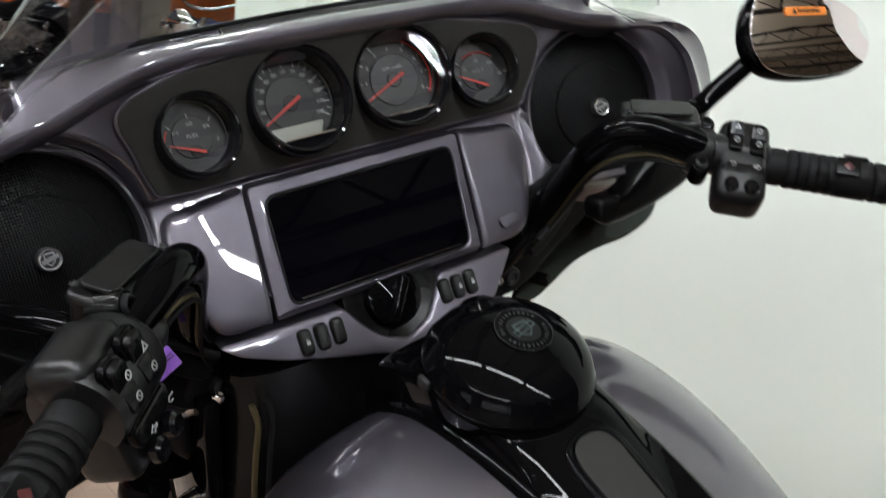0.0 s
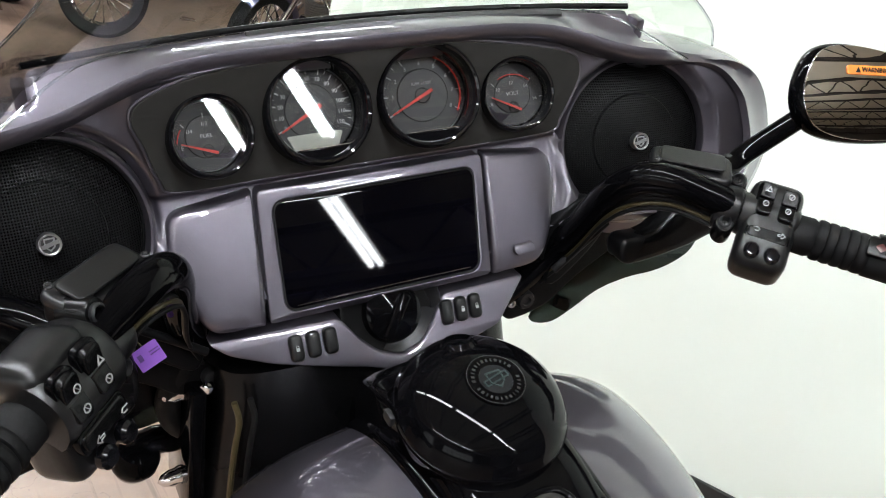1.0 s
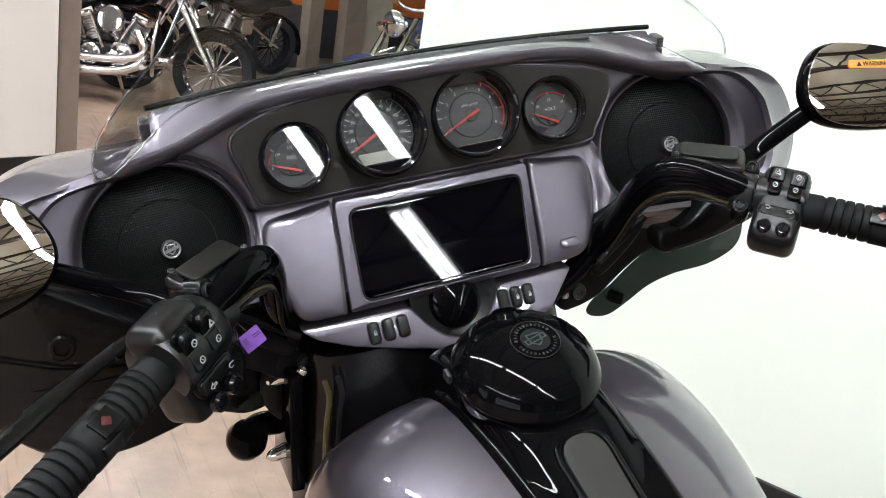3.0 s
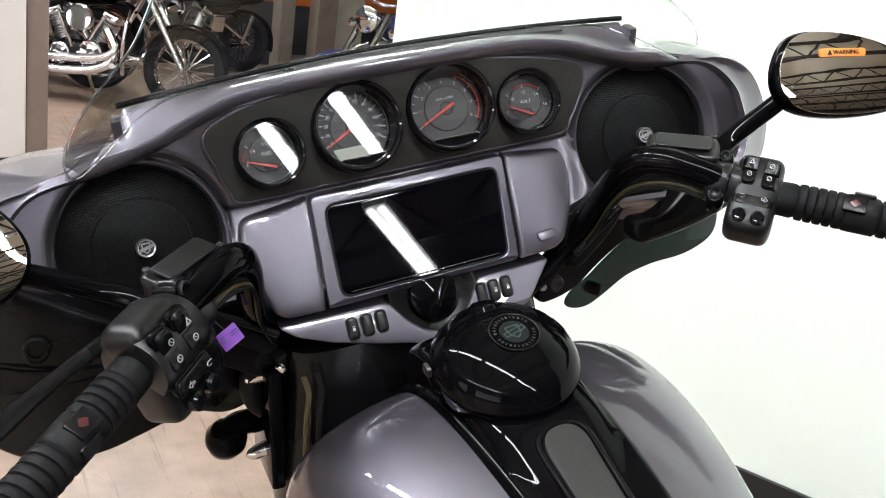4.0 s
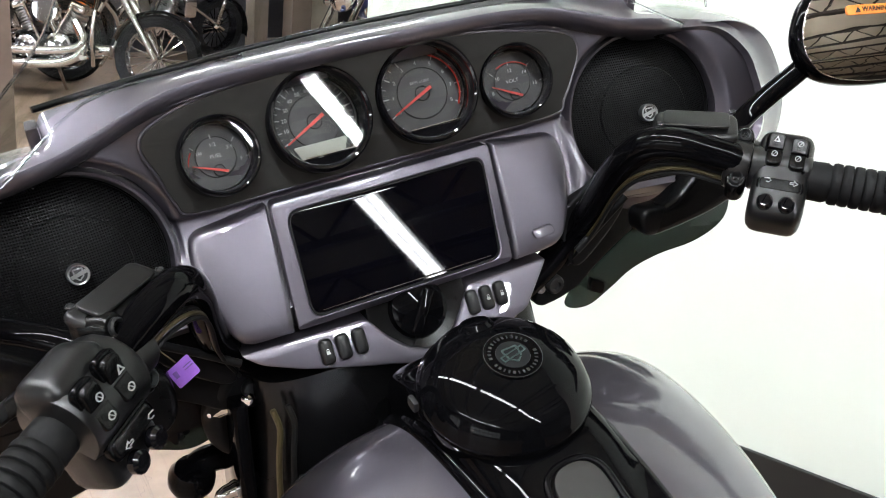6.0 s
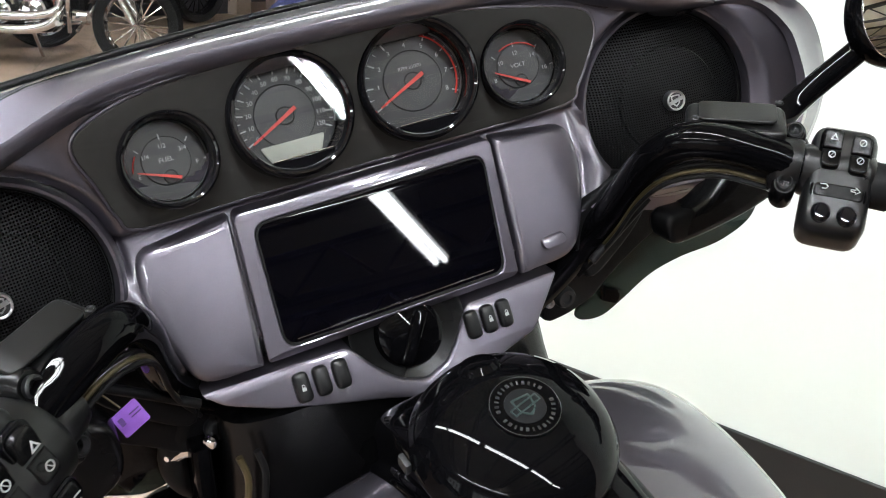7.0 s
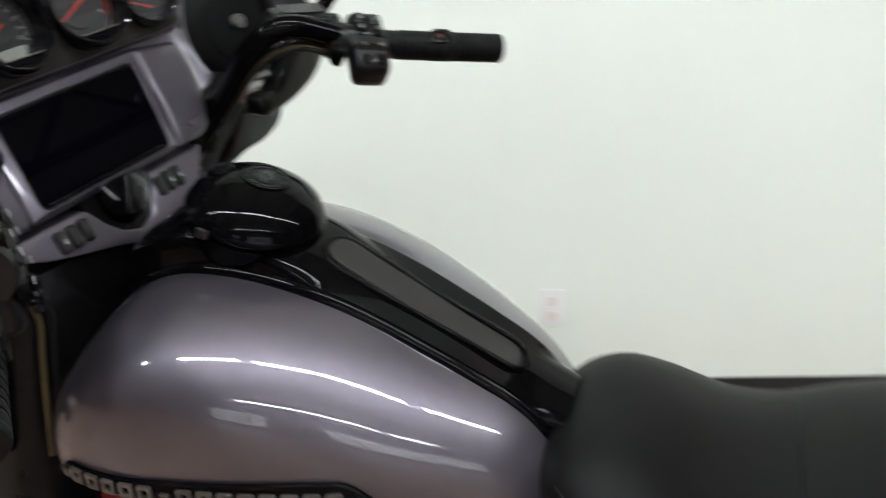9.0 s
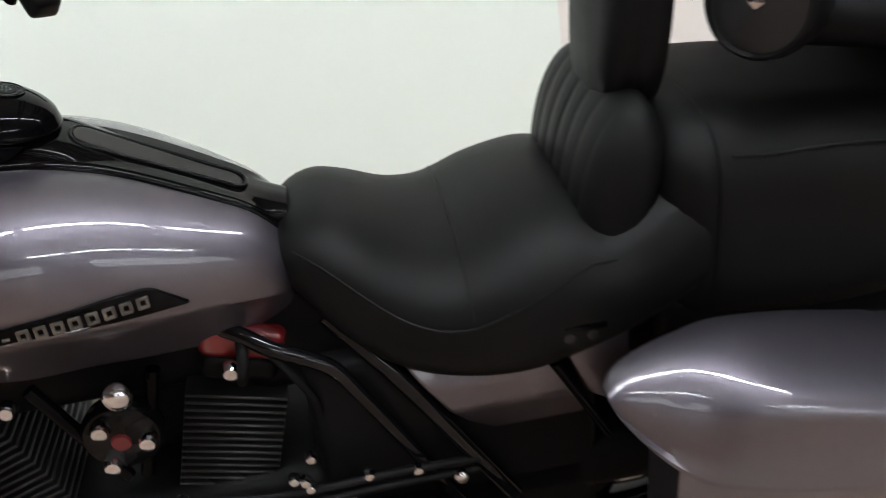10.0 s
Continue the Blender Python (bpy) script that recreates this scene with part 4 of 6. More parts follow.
for s in (1, -1):
    side = FORK @ (Matrix.Identity(4) if s > 0 else MIR)
    gm = side @ GRIP
    L = (GB - GA).length
    prof = [(0.012, 0.004), (0.017, 0.004), (0.0175, 0.02)]
    for k in range(5):
        h = 0.024 + 0.0088 * k
        prof += [(0.0156, h), (0.0178, h + 0.0010), (0.0185, h + 0.004), (0.0180, h + 0.0078)]
    prof += [(0.0172, 0.069), (0.0186, 0.070), (0.0186, 0.098), (0.0172, 0.099)]
    for k in range(6):
        h = 0.101 + 0.0092 * k
        prof += [(0.0156, h), (0.0178, h + 0.0010), (0.0185, h + 0.004), (0.0180, h + 0.0082)]
    prof += [(0.0172, 0.158), (0.0186, 0.159), (0.0186, L - 0.003), (0.017, L), (0, L)]
    g = part("grip", lathe([p for p in prof if p[1] <= L + 1e-6], 28, ALONG), RUBBER, bike, "ribbed black rubber grip", gm, 55)
    part("badge_plate", rbox(0.022, 0.018, 0.008, 0.002, 2, pose(0.076, 0, 0.0165)), SATIN, g, "", gm)
    part("cover_plate", rbox(0.020, 0.010, 0.004, 0.0015, 2, pose(0, 0, 0.0195)), SATIN, g, "small satin cover plate", gm @ pose(0.084, 0, 0, -48 if s > 0 else 48, 0, 0))
    part("badge", slab([fillet([(-0.0052, 0), (0, 0.0048), (0.0052, 0), (0, -0.0048)], 0.001)], 0.001, 0.0002, pose(0.076, 0, 0.0208)), BADGERED, g, "small red badge", gm)
    pm = gm @ pose(0.0015, 0.0035, 0) @ Matrix.Diagonal((0.80, 0.91, 1.0, 1.0)) if s > 0 else gm @ pose(0, 0, 0, 42, 0, 0)
    bp = pm if s > 0 else pm @ pose(0, 0, 0.0085)
    drum = 0.021 if s > 0 else 0.0315
    h = part("switch_housing", rbox(0.058, 0.096, 0.044, 0.016, 5, pose(-0.022, -0.012, -0.002)), POD, bike, "satin black switch housing", pm)
    part("barrel", lathe([(0.016, -0.060), (drum - 0.003, -0.059), (drum, -0.054), (drum, 0.000), (drum - 0.002, 0.005), (0.017, 0.007)], 40, ALONG), POD, h, "", pm)
    part("clamp", lathe([(0.015, -0.084), (0.022, -0.083), (0.0235, -0.078), (0.0235, -0.060), (0.022, -0.057), (0.015, -0.056)], 28, ALONG), POD, h, "", pm)
    for y in (0.026, -0.022):
        part("bolt_boss", lathe([(0.011, -0.02), (0.011, 0.002), (0.0095, 0.004), (0, 0.004)], 20, pose(-0.068, y, 0.008)), SATIN, h, "", pm)
        part("bolt", lathe([(0.007, 0.0), (0.007, 0.007), (0.0055, 0.008), (0.0042, 0.004), (0, 0.004)], 16, pose(-0.068, y, 0.008)), GREYMETAL, h, "dark socket bolt", pm)
    for x, y in ((-0.034, 0.010), (-0.0095, 0.008)):
        part("button_recess", slab([fillet([(-0.0108, -0.020), (0.0108, -0.020), (0.0108, 0.020), (-0.0108, 0.020)], 0.0075)], 0.006, 0.0012, pose(x, y, 0.0195)), BLACK, h, "", bp)
        for d in (1, -1):
            half = fillet([(-0.0084, 0.0004 * d), (0.0084, 0.0004 * d), (0.0084, 0.0172 * d), (-0.0084, 0.0172 * d)], [0.0008, 0.0008, 0.0062, 0.0062])
            part("rocker_button", slab([half], 0.009, 0.0018, pose(x, y, 0.0222, 9 * d), None, 3), SATIN, h, "black rocker button half", bp)
    part("turn_recess", slab([fillet([(-0.024, -0.0088), (0.024, -0.0088), (0.024, 0.0088), (-0.024, 0.0088)], 0.0072)], 0.006, 0.0012, pose(-0.022, -0.026, 0.0185)), BLACK, h, "", bp)
    part("turn_button", slab([fillet([(-0.0215, -0.0068), (0.0215, -0.0068), (0.0215, 0.0068), (-0.0215, 0.0068)], 0.0055)], 0.010, 0.0022, pose(-0.022, -0.026, 0.0205), None, 3), SATIN, h, "", bp)
    for x in (-0.034, -0.012):
        part("lower_button", lathe([(0.0085, 0), (0.0085, 0.005), (0.006, 0.0075), (0, 0.008)], 20, pose(x, -0.046, 0.016)), BEZEL, h, "round black button", bp)
    marks = []
    for x, y in ((-0.034, 0.002), (-0.0095, 0.016), (-0.0095, 0.000)):
        marks.append(slab([circle(0.0032, 14), circle(0.0024, 14)], 0.0006, 0.0001, pose(x, y, 0.0275)))
        marks.append(rbox(0.0005, 0.004, 0.0006, 0, 1, pose(x, y, 0.0272, 0, 0, -35)))
    marks.append(slab([[(-0.0036, -0.003), (0.0036, -0.003), (0, 0.0035)], [(-0.0018, -0.002), (0.0018, -0.002), (0, 0.0015)]], 0.0006, 0.0001, pose(-0.034, 0.018, 0.0276)))
    marks.append(slab([[(-0.004, 0.0012), (0, 0.0012), (0, 0.0034), (0.0045, 0), (0, -0.0034), (0, -0.0012), (-0.004, -0.0012)], [(-0.0034, 0.0006), (0.0005, 0.0006), (0.0005, 0.0022), (0.0036, 0), (0.0005, -0.0022), (0.0005, -0.0006), (-0.0034, -0.0006)]], 0.0006, 0.0001, pose(-0.009, -0.026, 0.0259)))
    marks.append(tube([(-0.039, -0.0245, 0.0256), (-0.034, -0.0240, 0.0256), (-0.032, -0.0260, 0.0256), (-0.034, -0.0280, 0.0256), (-0.037, -0.0280, 0.0256)], 0.0005, 6))
    for mark in marks:
        part("symbol", mark, WHITEINK, h, "white button symbol", bp)
    # lever
    lev = smooth_line([(-0.075, 0.020, -0.022), (-0.045, 0.034, -0.034), (0.0, 0.036, -0.037), (0.05, 0.030, -0.040), (0.10, 0.026, -0.034), (0.15, 0.026, -0.020)] if s > 0 else [(-0.075, 0.020, -0.022), (-0.045, 0.034, -0.034), (0.0, 0.044, -0.038), (0.05, 0.050, -0.040), (0.10, 0.052, -0.036), (0.15, 0.052, -0.026)], 6)
    part("lever", tube(lev, [0.0065 + 0.001 * math.sin(k / 3) for k in range(len(lev))], 12, True, 1.5), SATIN, bike, "satin black hand lever", gm)
    # reservoir
    r = part("brake_reservoir", rbox(0.070, 0.036, 0.026, 0.006, 4), POD, bike, "black fluid reservoir box", side @ Matrix.Translation((0.256, 0.130, 1.122)) @ pose(0, 0, 0, 14, 6, -38))
    lid_m = side @ Matrix.Translation((0.2555, 0.127, 1.135)) @ pose(0, 0, 0, 14, 6, -38)
    part("lid", slab([fillet([(-0.037, -0.020), (0.037, -0.020), (0.037, 0.020), (-0.037, 0.020)], 0.010)], 0.011, 0.0045, None, None, 4), POD, r, "", lid_m)
    part("lid_panel", slab([fillet([(-0.029, -0.0125), (0.029, -0.0125), (0.029, 0.0125), (-0.029, 0.0125)], 0.006)], 0.003, 0.0012, None, None, 3), POD, r, "", lid_m @ pose(0, 0, 0.0055))
    for a in (-1, 1):
        part("lid_screw", lathe([(0.0032, 0), (0.0032, 0.0010), (0.0024, 0.0016), (0.0016, 0.0006), (0, 0.0006)], 14), GREYMETAL, r, "", lid_m @ pose(0.031 * a, 0.013 * a, 0.0052))
    # mirror
    stem = smooth_line([(0.290, 0.125, 1.105), (0.325, 0.140, 1.122), (0.385, 0.128, 1.160)], 6)
    mm = side @ Matrix.Translation((0.449, 0.108, 1.178)) @ pose(0, 0, 0, 67, 0, -6) @ pose(0, 0, 0, 0, 0, -12)
    out = smooth_loop([(-0.082, -0.008, 0), (-0.064, 0.038, 0), (-0.005, 0.047, 0), (0.06, 0.035, 0), (0.088, 0.006, 0), (0.072, -0.03, 0), (0.0, -0.045, 0), (-0.060, -0.040, 0)], 6)
    rim2 = [(p.x * 0.965, p.y * 0.945) for p in out]
    mir = part("mirror", slab([out], 0.022, 0.008), BLACK, bike, "gloss black mirror housing", mm)
    part("stem", tube(stem, [0.010] * len(stem), 14, True, 0.7), BLACK, mir, "", side)
    part("mirror_glass", slab([rim2], 0.002, 0.0004), MIRROR, mir, "mirror glass", mm @ pose(0, 0, 0.0015))
    if s > 0:
        part("warning_sticker", slab([fillet([(-0.0285, -0.0044), (0.0285, -0.0044), (0.0285, 0.0044), (-0.0285, 0.0044)], 0.003)], 0.0008, 0.0002), STICKER, mir, "orange warning sticker", mm @ pose(-0.004, 0.0235, 0.0028, 0, 0, 5))
        part("warning_text", join(letters("WARNING", 0.0066, pose(0.004, 0, 0)), slab([[(-0.0030, -0.0026), (0.0030, -0.0026), (0, 0.0028)]], 0.0005, 0.0001, pose(-0.0165, 0, 0.0003))), BASEBLACK, mir, "", mm @ pose(-0.004, 0.0235, 0.0033, 0, 0, 5))

# tank
TANK_PEAK = [(-0.315, 0.785), (-0.275, 0.832), (-0.226, 0.863), (-0.186, 0.885), (-0.135, 0.911), (-0.09, 0.929), (-0.02, 0.946), (0.05, 0.947), (0.1, 0.928), (0.14, 0.895), (0.17, 0.852), (0.19, 0.81)]
TANK_HALF = [(-0.315, 0.077), (-0.297, 0.104), (-0.226, 0.144), (-0.175, 0.165), (-0.075, 0.195), (0.0, 0.209), (0.07, 0.214), (0.13, 0.199), (0.165, 0.17), (0.19, 0.12)]
TANK_CREASE = [(-0.315, 0.748), (-0.297, 0.754), (-0.226, 0.776), (-0.175, 0.788), (-0.075, 0.803), (0.022, 0.811), (0.12, 0.806), (0.19, 0.785)]
TANK_LOW = [(-0.315, 0.680), (-0.282, 0.682), (-0.209, 0.684), (-0.098, 0.693), (-0.046, 0.699), (0.061, 0.702), (0.14, 0.72), (0.19, 0.765)]

TANK_FULL = 3.1                                     # how boxy the shoulders are


def tank_section(y):
    top, half, crease, low = (curve_value(y, k) for k in (TANK_PEAK, TANK_HALF, TANK_CREASE, TANK_LOW))
    return top + 0.015, half, crease, low


def tank_z(y, x):
    """The height of the tank's skin above the point (x, y)."""
    p, a, c, b = tank_section(y)
    return c + (p - c) * max(0.0, 1 - (min(abs(x), a) / a) ** TANK_FULL) ** (1 / TANK_FULL)


def tank_side(y, z):
    """How far out the tank's flank lies at the height z."""
    p, a, c, b = tank_section(y)
    if z < c:
        return a * (1 - 0.38 * min(1, (c - z) / (c - b)))
    return a * max(0.0, 1 - (min(1.0, (z - c) / (p - c))) ** TANK_FULL) ** (1 / TANK_FULL)


rings = []
for k in range(56):
    y = -0.315 + 0.505 * k / 55
    p, a, c, b = tank_section(y)
    flank = []
    for j in range(25):
        an = math.pi / 2 * j / 24
        flank.append((a * math.sin(an) ** (2 / TANK_FULL), c + (p - c) * math.cos(an) ** (2 / TANK_FULL)))
    flank += [(a * 0.992, c - 0.005), (a * 0.90, c - 0.25 * (c - b)), (a * 0.74, c - 0.66 * (c - b)), (a * 0.63, b + 0.008), (a * 0.61, b + 0.001), (a * 0.57, b), (0.0, b + 0.004)]
    ring = [Vector((-x, y, z)) for x, z in flank] + [Vector((x, y, z)) for x, z in flank[-2:0:-1]]
    rings.append(ring)
tank = part("fuel_tank", loft(rings), PAINT, bike, "glossy charcoal metallic fuel tank", None, 24)

# console along the tank
SPINE = [(-0.315, 0.835), (-0.28, 0.852), (-0.24, 0.876), (-0.2, 0.896), (-0.16, 0.920), (-0.12, 0.942), (-0.085, 0.963), (-0.06, 0.977), (-0.03, 0.987), (0.0, 0.994), (0.05, 1.0), (0.09, 0.995), (0.12, 0.975), (0.15, 0.93)]
rings = []
for k in range(56):
    y = -0.315 + 0.465 * k / 55
    hw = curve_value(y, [(-0.315, 0.052), (-0.2, 0.060), (-0.1, 0.064), (-0.04, 0.067), (0.04, 0.069), (0.1, 0.068), (0.15, 0.055)])
    iw = min(curve_value(y, [(-0.315, 0.020), (-0.24, 0.022), (-0.16, 0.025), (-0.08, 0.027), (0.0, 0.034), (0.15, 0.036)]), hw - 0.012)
    top, low = curve_value(y, SPINE), tank_z(y, hw) + 0.002
    half = [(hw, low - 0.016), (hw, low), (hw - 0.004, low + 0.005), (hw - 0.008, low + 0.006)] + [(iw + (hw - 0.008 - iw) * f, max(low + 0.007, top - (0.05 * f + 0.32 * f * f) * (hw - 0.008 - iw) - (top - low - 0.007 - 0.37 * (hw - 0.008 - iw)) * f ** 14)) for f in (1.0, 0.985, 0.96, 0.93, 0.89, 0.84, 0.78, 0.71, 0.64, 0.57, 0.50, 0.43, 0.35, 0.26, 0.16, 0.08, 0.01)] + [(iw * 0.5, top + 0.0008)]
    ring = [Vector((x, y, z)) for x, z in half] + [Vector((0, y, top + 0.0015))] + [Vector((-x, y, z)) for x, z in half[::-1]] + [Vector((-hw * 0.9, y, top - 0.10)), Vector((hw * 0.9, y, top - 0.10))]
    rings.append(ring)
console = part("console", loft(rings), BLACK, bike, "gloss black tank console", None, 50)
ins = fillet([(-0.0165, -0.262), (0.0165, -0.262), (0.0215, -0.074), (-0.0215, -0.074)], [0.016, 0.016, 0.021, 0.021], 8)
part("console_insert", slab([ins], 0.008, 0.001, None, lambda c: Vector((c.x, c.y, curve_value(c.y, SPINE) + 0.0035 + c.z)), 4), PANEL, console, "matt dark grey rubber insert")
part("insert_rim", tube([(p[0] * 1.22, p[1] + 0.0040 * (-1 if p[1] < -0.16 else 1), curve_value(p[1], SPINE) + 0.0014) for p in ins + ins[:1]], 0.0034, 10), BLACK, console, "raised gloss black rim")
cap_m = pose(-0.003, 0.001, 1.008, 17, 0, 0) @ Matrix.Diagonal((0.965, 0.965, 1, 1))
cap = part("fuel_cap", lathe([(0.060, -0.012), (0.0700, -0.009), (0.0718, -0.006), (0.0718, -0.003), (0.0705, -0.001), (0.0688, 0.002), (0.064, 0.0105), (0.055, 0.018), (0.043, 0.0245), (0.030, 0.029), (0.015, 0.0315), (0, 0.0325)], 64), BLACK, bike, "domed gloss black fuel door", cap_m)
part("cap_neck", lathe([(0.058, -0.080), (0.060, -0.050), (0.065, -0.030), (0.069, -0.014), (0.066, -0.012)], 56), BLACK, cap, "gloss black collar", cap_m)
med = cap_m @ pose(0.003, -0.004, 0.0320, 2, 1, 0) @ Matrix.Diagonal((0.92, 0.92, 1, 1))
part("medallion", lathe([(0.0262, -0.004), (0.0262, 0.0), (0.0256, 0.0004), (0.0250, 0.0002), (0.0245, -0.0002), (0, 0.0)], 48), BLACK, cap, "dark round medallion", med)
part("medallion_disc", lathe([(0.0152, 0.0), (0.0150, 0.0005), (0, 0.0006)], 40), MEDGREY, cap, "dark grey medallion centre", med)
part("medallion_rim", slab([circle(0.0258, 56), circle(0.0253, 56)], 0.0005, 0.0001), GREYMETAL, cap, "", med @ pose(0, 0, 0.0007))
part("medallion_mark", join(slab([fillet([(-0.008, 0.008), (0.008, 0.008), (0.0068, -0.004), (0, -0.010), (-0.0068, -0.004)], 0.002), fillet([(-0.0065, 0.0065), (0.0065, 0.0065), (0.0055, -0.0035), (0, -0.008), (-0.0055, -0.0035)], 0.002)], 0.0006, 0.0001), slab([fillet([(-0.0125, -0.0032), (0.0125, -0.0032), (0.0125, 0.0032), (-0.0125, 0.0032)], 0.0006), fillet([(-0.0115, -0.0022), (0.0115, -0.0022), (0.0115, 0.0022), (-0.0115, 0.0022)], 0.0005)], 0.0008, 0.0001, pose(0, 0, 0.0003, 0, 0, 12))), TEAL, cap, "dark green plain mark", med @ pose(0, 0, 0.0012))
dots = [rbox(0.0012 + 0.0006 * (k % 3), 0.0030, 0.0004, 0, 1, pose(0.0203 * math.cos(2 * math.pi * k / 30), 0.0203 * math.sin(2 * math.pi * k / 30), 0.0004, 0, 0, 360 * k / 30 + 90)) for k in range(30) if k not in (0, 1, 15)]
part("medallion_print", join(*dots), GREYMETAL, cap, "ring of grey print", med)
part("cap_lock", lathe([(0.016, -0.010), (0.0155, 0.0), (0.012, 0.004), (0, 0.006)], 28), BLACK, cap, "small round lock", cap_m @ pose(0, 0.046, 0.022, -28, 0, 0))
part("cap_tab", rbox(0.005, 0.012, 0.010, 0.002, 2), GREYMETAL, cap, "", cap_m @ pose(-0.073, 0.020, -0.006))

# seat
SEAT_TOP = [(-0.285, 0.79), (-0.30, 0.822), (-0.345, 0.840), (-0.39, 0.826), (-0.455, 0.792), (-0.51, 0.785), (-0.58, 0.810), (-0.655, 0.822), (-0.72, 0.815), (-0.79, 0.85), (-0.84, 0.865)]
SEAT_HALF = [(-0.285, 0.06), (-0.30, 0.095), (-0.345, 0.135), (-0.42, 0.175), (-0.5, 0.20), (-0.6, 0.21), (-0.72, 0.207), (-0.79, 0.20), (-0.84, 0.19)]
SEAT_LOW = [(-0.285, 0.76), (-0.33, 0.70), (-0.364, 0.66), (-0.42, 0.62), (-0.5, 0.60), (-0.6, 0.59), (-0.72, 0.625), (-0.84, 0.675)]
rings = []
for k in range(40):
    y = -0.285 - 0.555 * k / 39
    t, a, b = (curve_value(-y, [(-p, q) for p, q in kn]) for kn in (SEAT_TOP, SEAT_HALF, SEAT_LOW))
    ring = []
    for j in range(48):
        an = 2 * math.pi * j / 48
        c, s = math.cos(an), math.sin(an)
        mid = b + 0.45 * (t - b)
        z = mid + (t - mid) * math.copysign(abs(s) ** 0.75, s) if s > 0 else mid + (mid - b) * math.copysign(abs(s) ** 0.5, s)
        ring.append(Vector((a * math.copysign(abs(c) ** 0.7, c), y, z)))
    rings.append(ring)
seat = part("seat", loft(rings), LEATHER, bike, "black vinyl touring seat")
# seam piping over the rider's seat
def seat_ring(y, f):
    t, a, b = (curve_value(-y, [(-p, q) for p, q in kn]) for kn in (SEAT_TOP, SEAT_HALF, SEAT_LOW))
    c, s = math.cos(f), math.sin(f)
    mid = b + 0.45 * (t - b)
    z = mid + (t - mid) * math.copysign(abs(s) ** 0.75, s) if s > 0 else mid + (mid - b) * math.copysign(abs(s) ** 0.5, s)
    return Vector((a * math.copysign(abs(c) ** 0.7, c), y, z))


for s in (0, 1):
    pts = [seat_ring(-0.315 - 0.40 * k / 24, (lambda f: f if s == 0 else math.pi - f)(0.50 - 0.55 * math.sin(math.pi * min(1, k / 22)) ** 0.8 * 0.62)) for k in range(25)]
    part("piping", tube(pts, 0.0022, 8), LEATHER, seat)
part("cross_seam", tube([seat_ring(-0.525, 0.25 + (math.pi - 0.5) * k / 24) for k in range(25)], 0.0018, 8), LEATHER, seat)

# passenger bolster, pillion and rider's backrest
def pad(name, rows, mat, label, n=40, px=0.6, pz=0.7):
    """A padded body lofted along y out of (y, half width, low z, high z)."""
    rr = []
    for y, a, b, t in rows:
        mid = (b + t) / 2
        rr.append([Vector((a * math.copysign(abs(math.cos(q)) ** px, math.cos(q)), y, mid + (t - mid) * math.copysign(abs(math.sin(q)) ** pz, math.sin(q)))) for q in [2 * math.pi * j / n for j in range(n)]])
    return part(name, loft(rr), mat, bike, label)


def rows_between(knots, n):
    y0, y1 = knots[0][0], knots[-1][0]
    out = []
    for k in range(n):
        y = y0 + (y1 - y0) * k / (n - 1)
        out.append((y, *[curve_value(-y, [(-q[0], q[i]) for q in knots]) for i in (1, 2, 3)]))
    return out


pillion = pad("pillion", rows_between([(-0.77, 0.10, 0.70, 0.86), (-0.785, 0.155, 0.65, 0.905), (-0.82, 0.187, 0.62, 0.924), (-0.94, 0.195, 0.60, 0.922), (-1.10, 0.195, 0.60, 0.898), (-1.24, 0.17, 0.62, 0.87)], 30), LEATHER, "black vinyl pillion seat", 44, 0.5, 0.5)
part("welt", tube([(0.194 * math.copysign(abs(math.cos(q)) ** 0.5, math.cos(q)), -0.845, 0.772 + 0.152 * math.copysign(abs(math.sin(q)) ** 0.5, math.sin(q))) for q in [math.pi * (-0.15 + 1.3 * k / 40) for k in range(41)]], 0.0022, 8), LEATHER, pillion)
for s in (-1, 1):
    part("side_welt", tube([(s * (0.186 + 0.004 * math.sin(k)), -0.86 - 0.03 * k, 0.885 - 0.0018 * k) for k in range(11)], 0.002, 8), LEATHER, pillion)
rr = []
for k in range(85):
    x = -0.166 + 0.332 * k / 84
    end = max(0.02, 1 - (abs(x) / 0.168) ** 7) ** 0.5
    groove = 0.0045 * (abs(math.sin(math.pi * x / 0.040)) ** 0.35 - 1) if abs(x) < 0.125 else 0.0
    ring = []
    for j in range(36):
        q = 2 * math.pi * j / 36
        dy, dz = 0.054 * end * math.cos(q), 0.124 * (0.55 + 0.45 * end) * math.copysign(abs(math.sin(q)) ** 0.9, math.sin(q)) * (end ** 0.3)
        if math.cos(q) > 0:
            dy += groove * math.cos(q)
        c, n = math.cos(radians(12)), math.sin(radians(12))
        ring.append(Vector((x, -0.738 + dy * c - dz * n, 0.826 + 0.008 * (1 - (x / 0.166) ** 2) + dy * n + dz * c)))
    rr.append(ring)
part("seat_bolster", loft(rr), LEATHER, bike, "black tufted seat bolster", None, 60)
bk = [Vector((0.105 * math.copysign(abs(math.cos(q)) ** 0.6, math.cos(q)), 0, 0.16 * math.copysign(abs(math.sin(q)) ** 0.75, math.sin(q)))) for q in [2 * math.pi * j / 48 for j in range(48)]]
rr = [[Vector((p.x * k, d, p.z * (k * 0.4 + 0.6) if k > 0.2 else p.z * k)) for p in bk] for d, k in ((0.056, 0.05), (0.053, 0.6), (0.044, 0.88), (0.026, 0.99), (0.004, 1.0), (0.0, 0.985), (-0.004, 1.0), (-0.03, 0.99), (-0.047, 0.92), (-0.054, 0.6), (-0.055, 0.05))]
rest = part("rider_backrest", loft(rr), LEATHER, bike, "black padded rider backrest", pose(0, -0.777, 1.062, 4, 0, 0) @ Matrix.Diagonal((1, 0.80, 1, 1)))
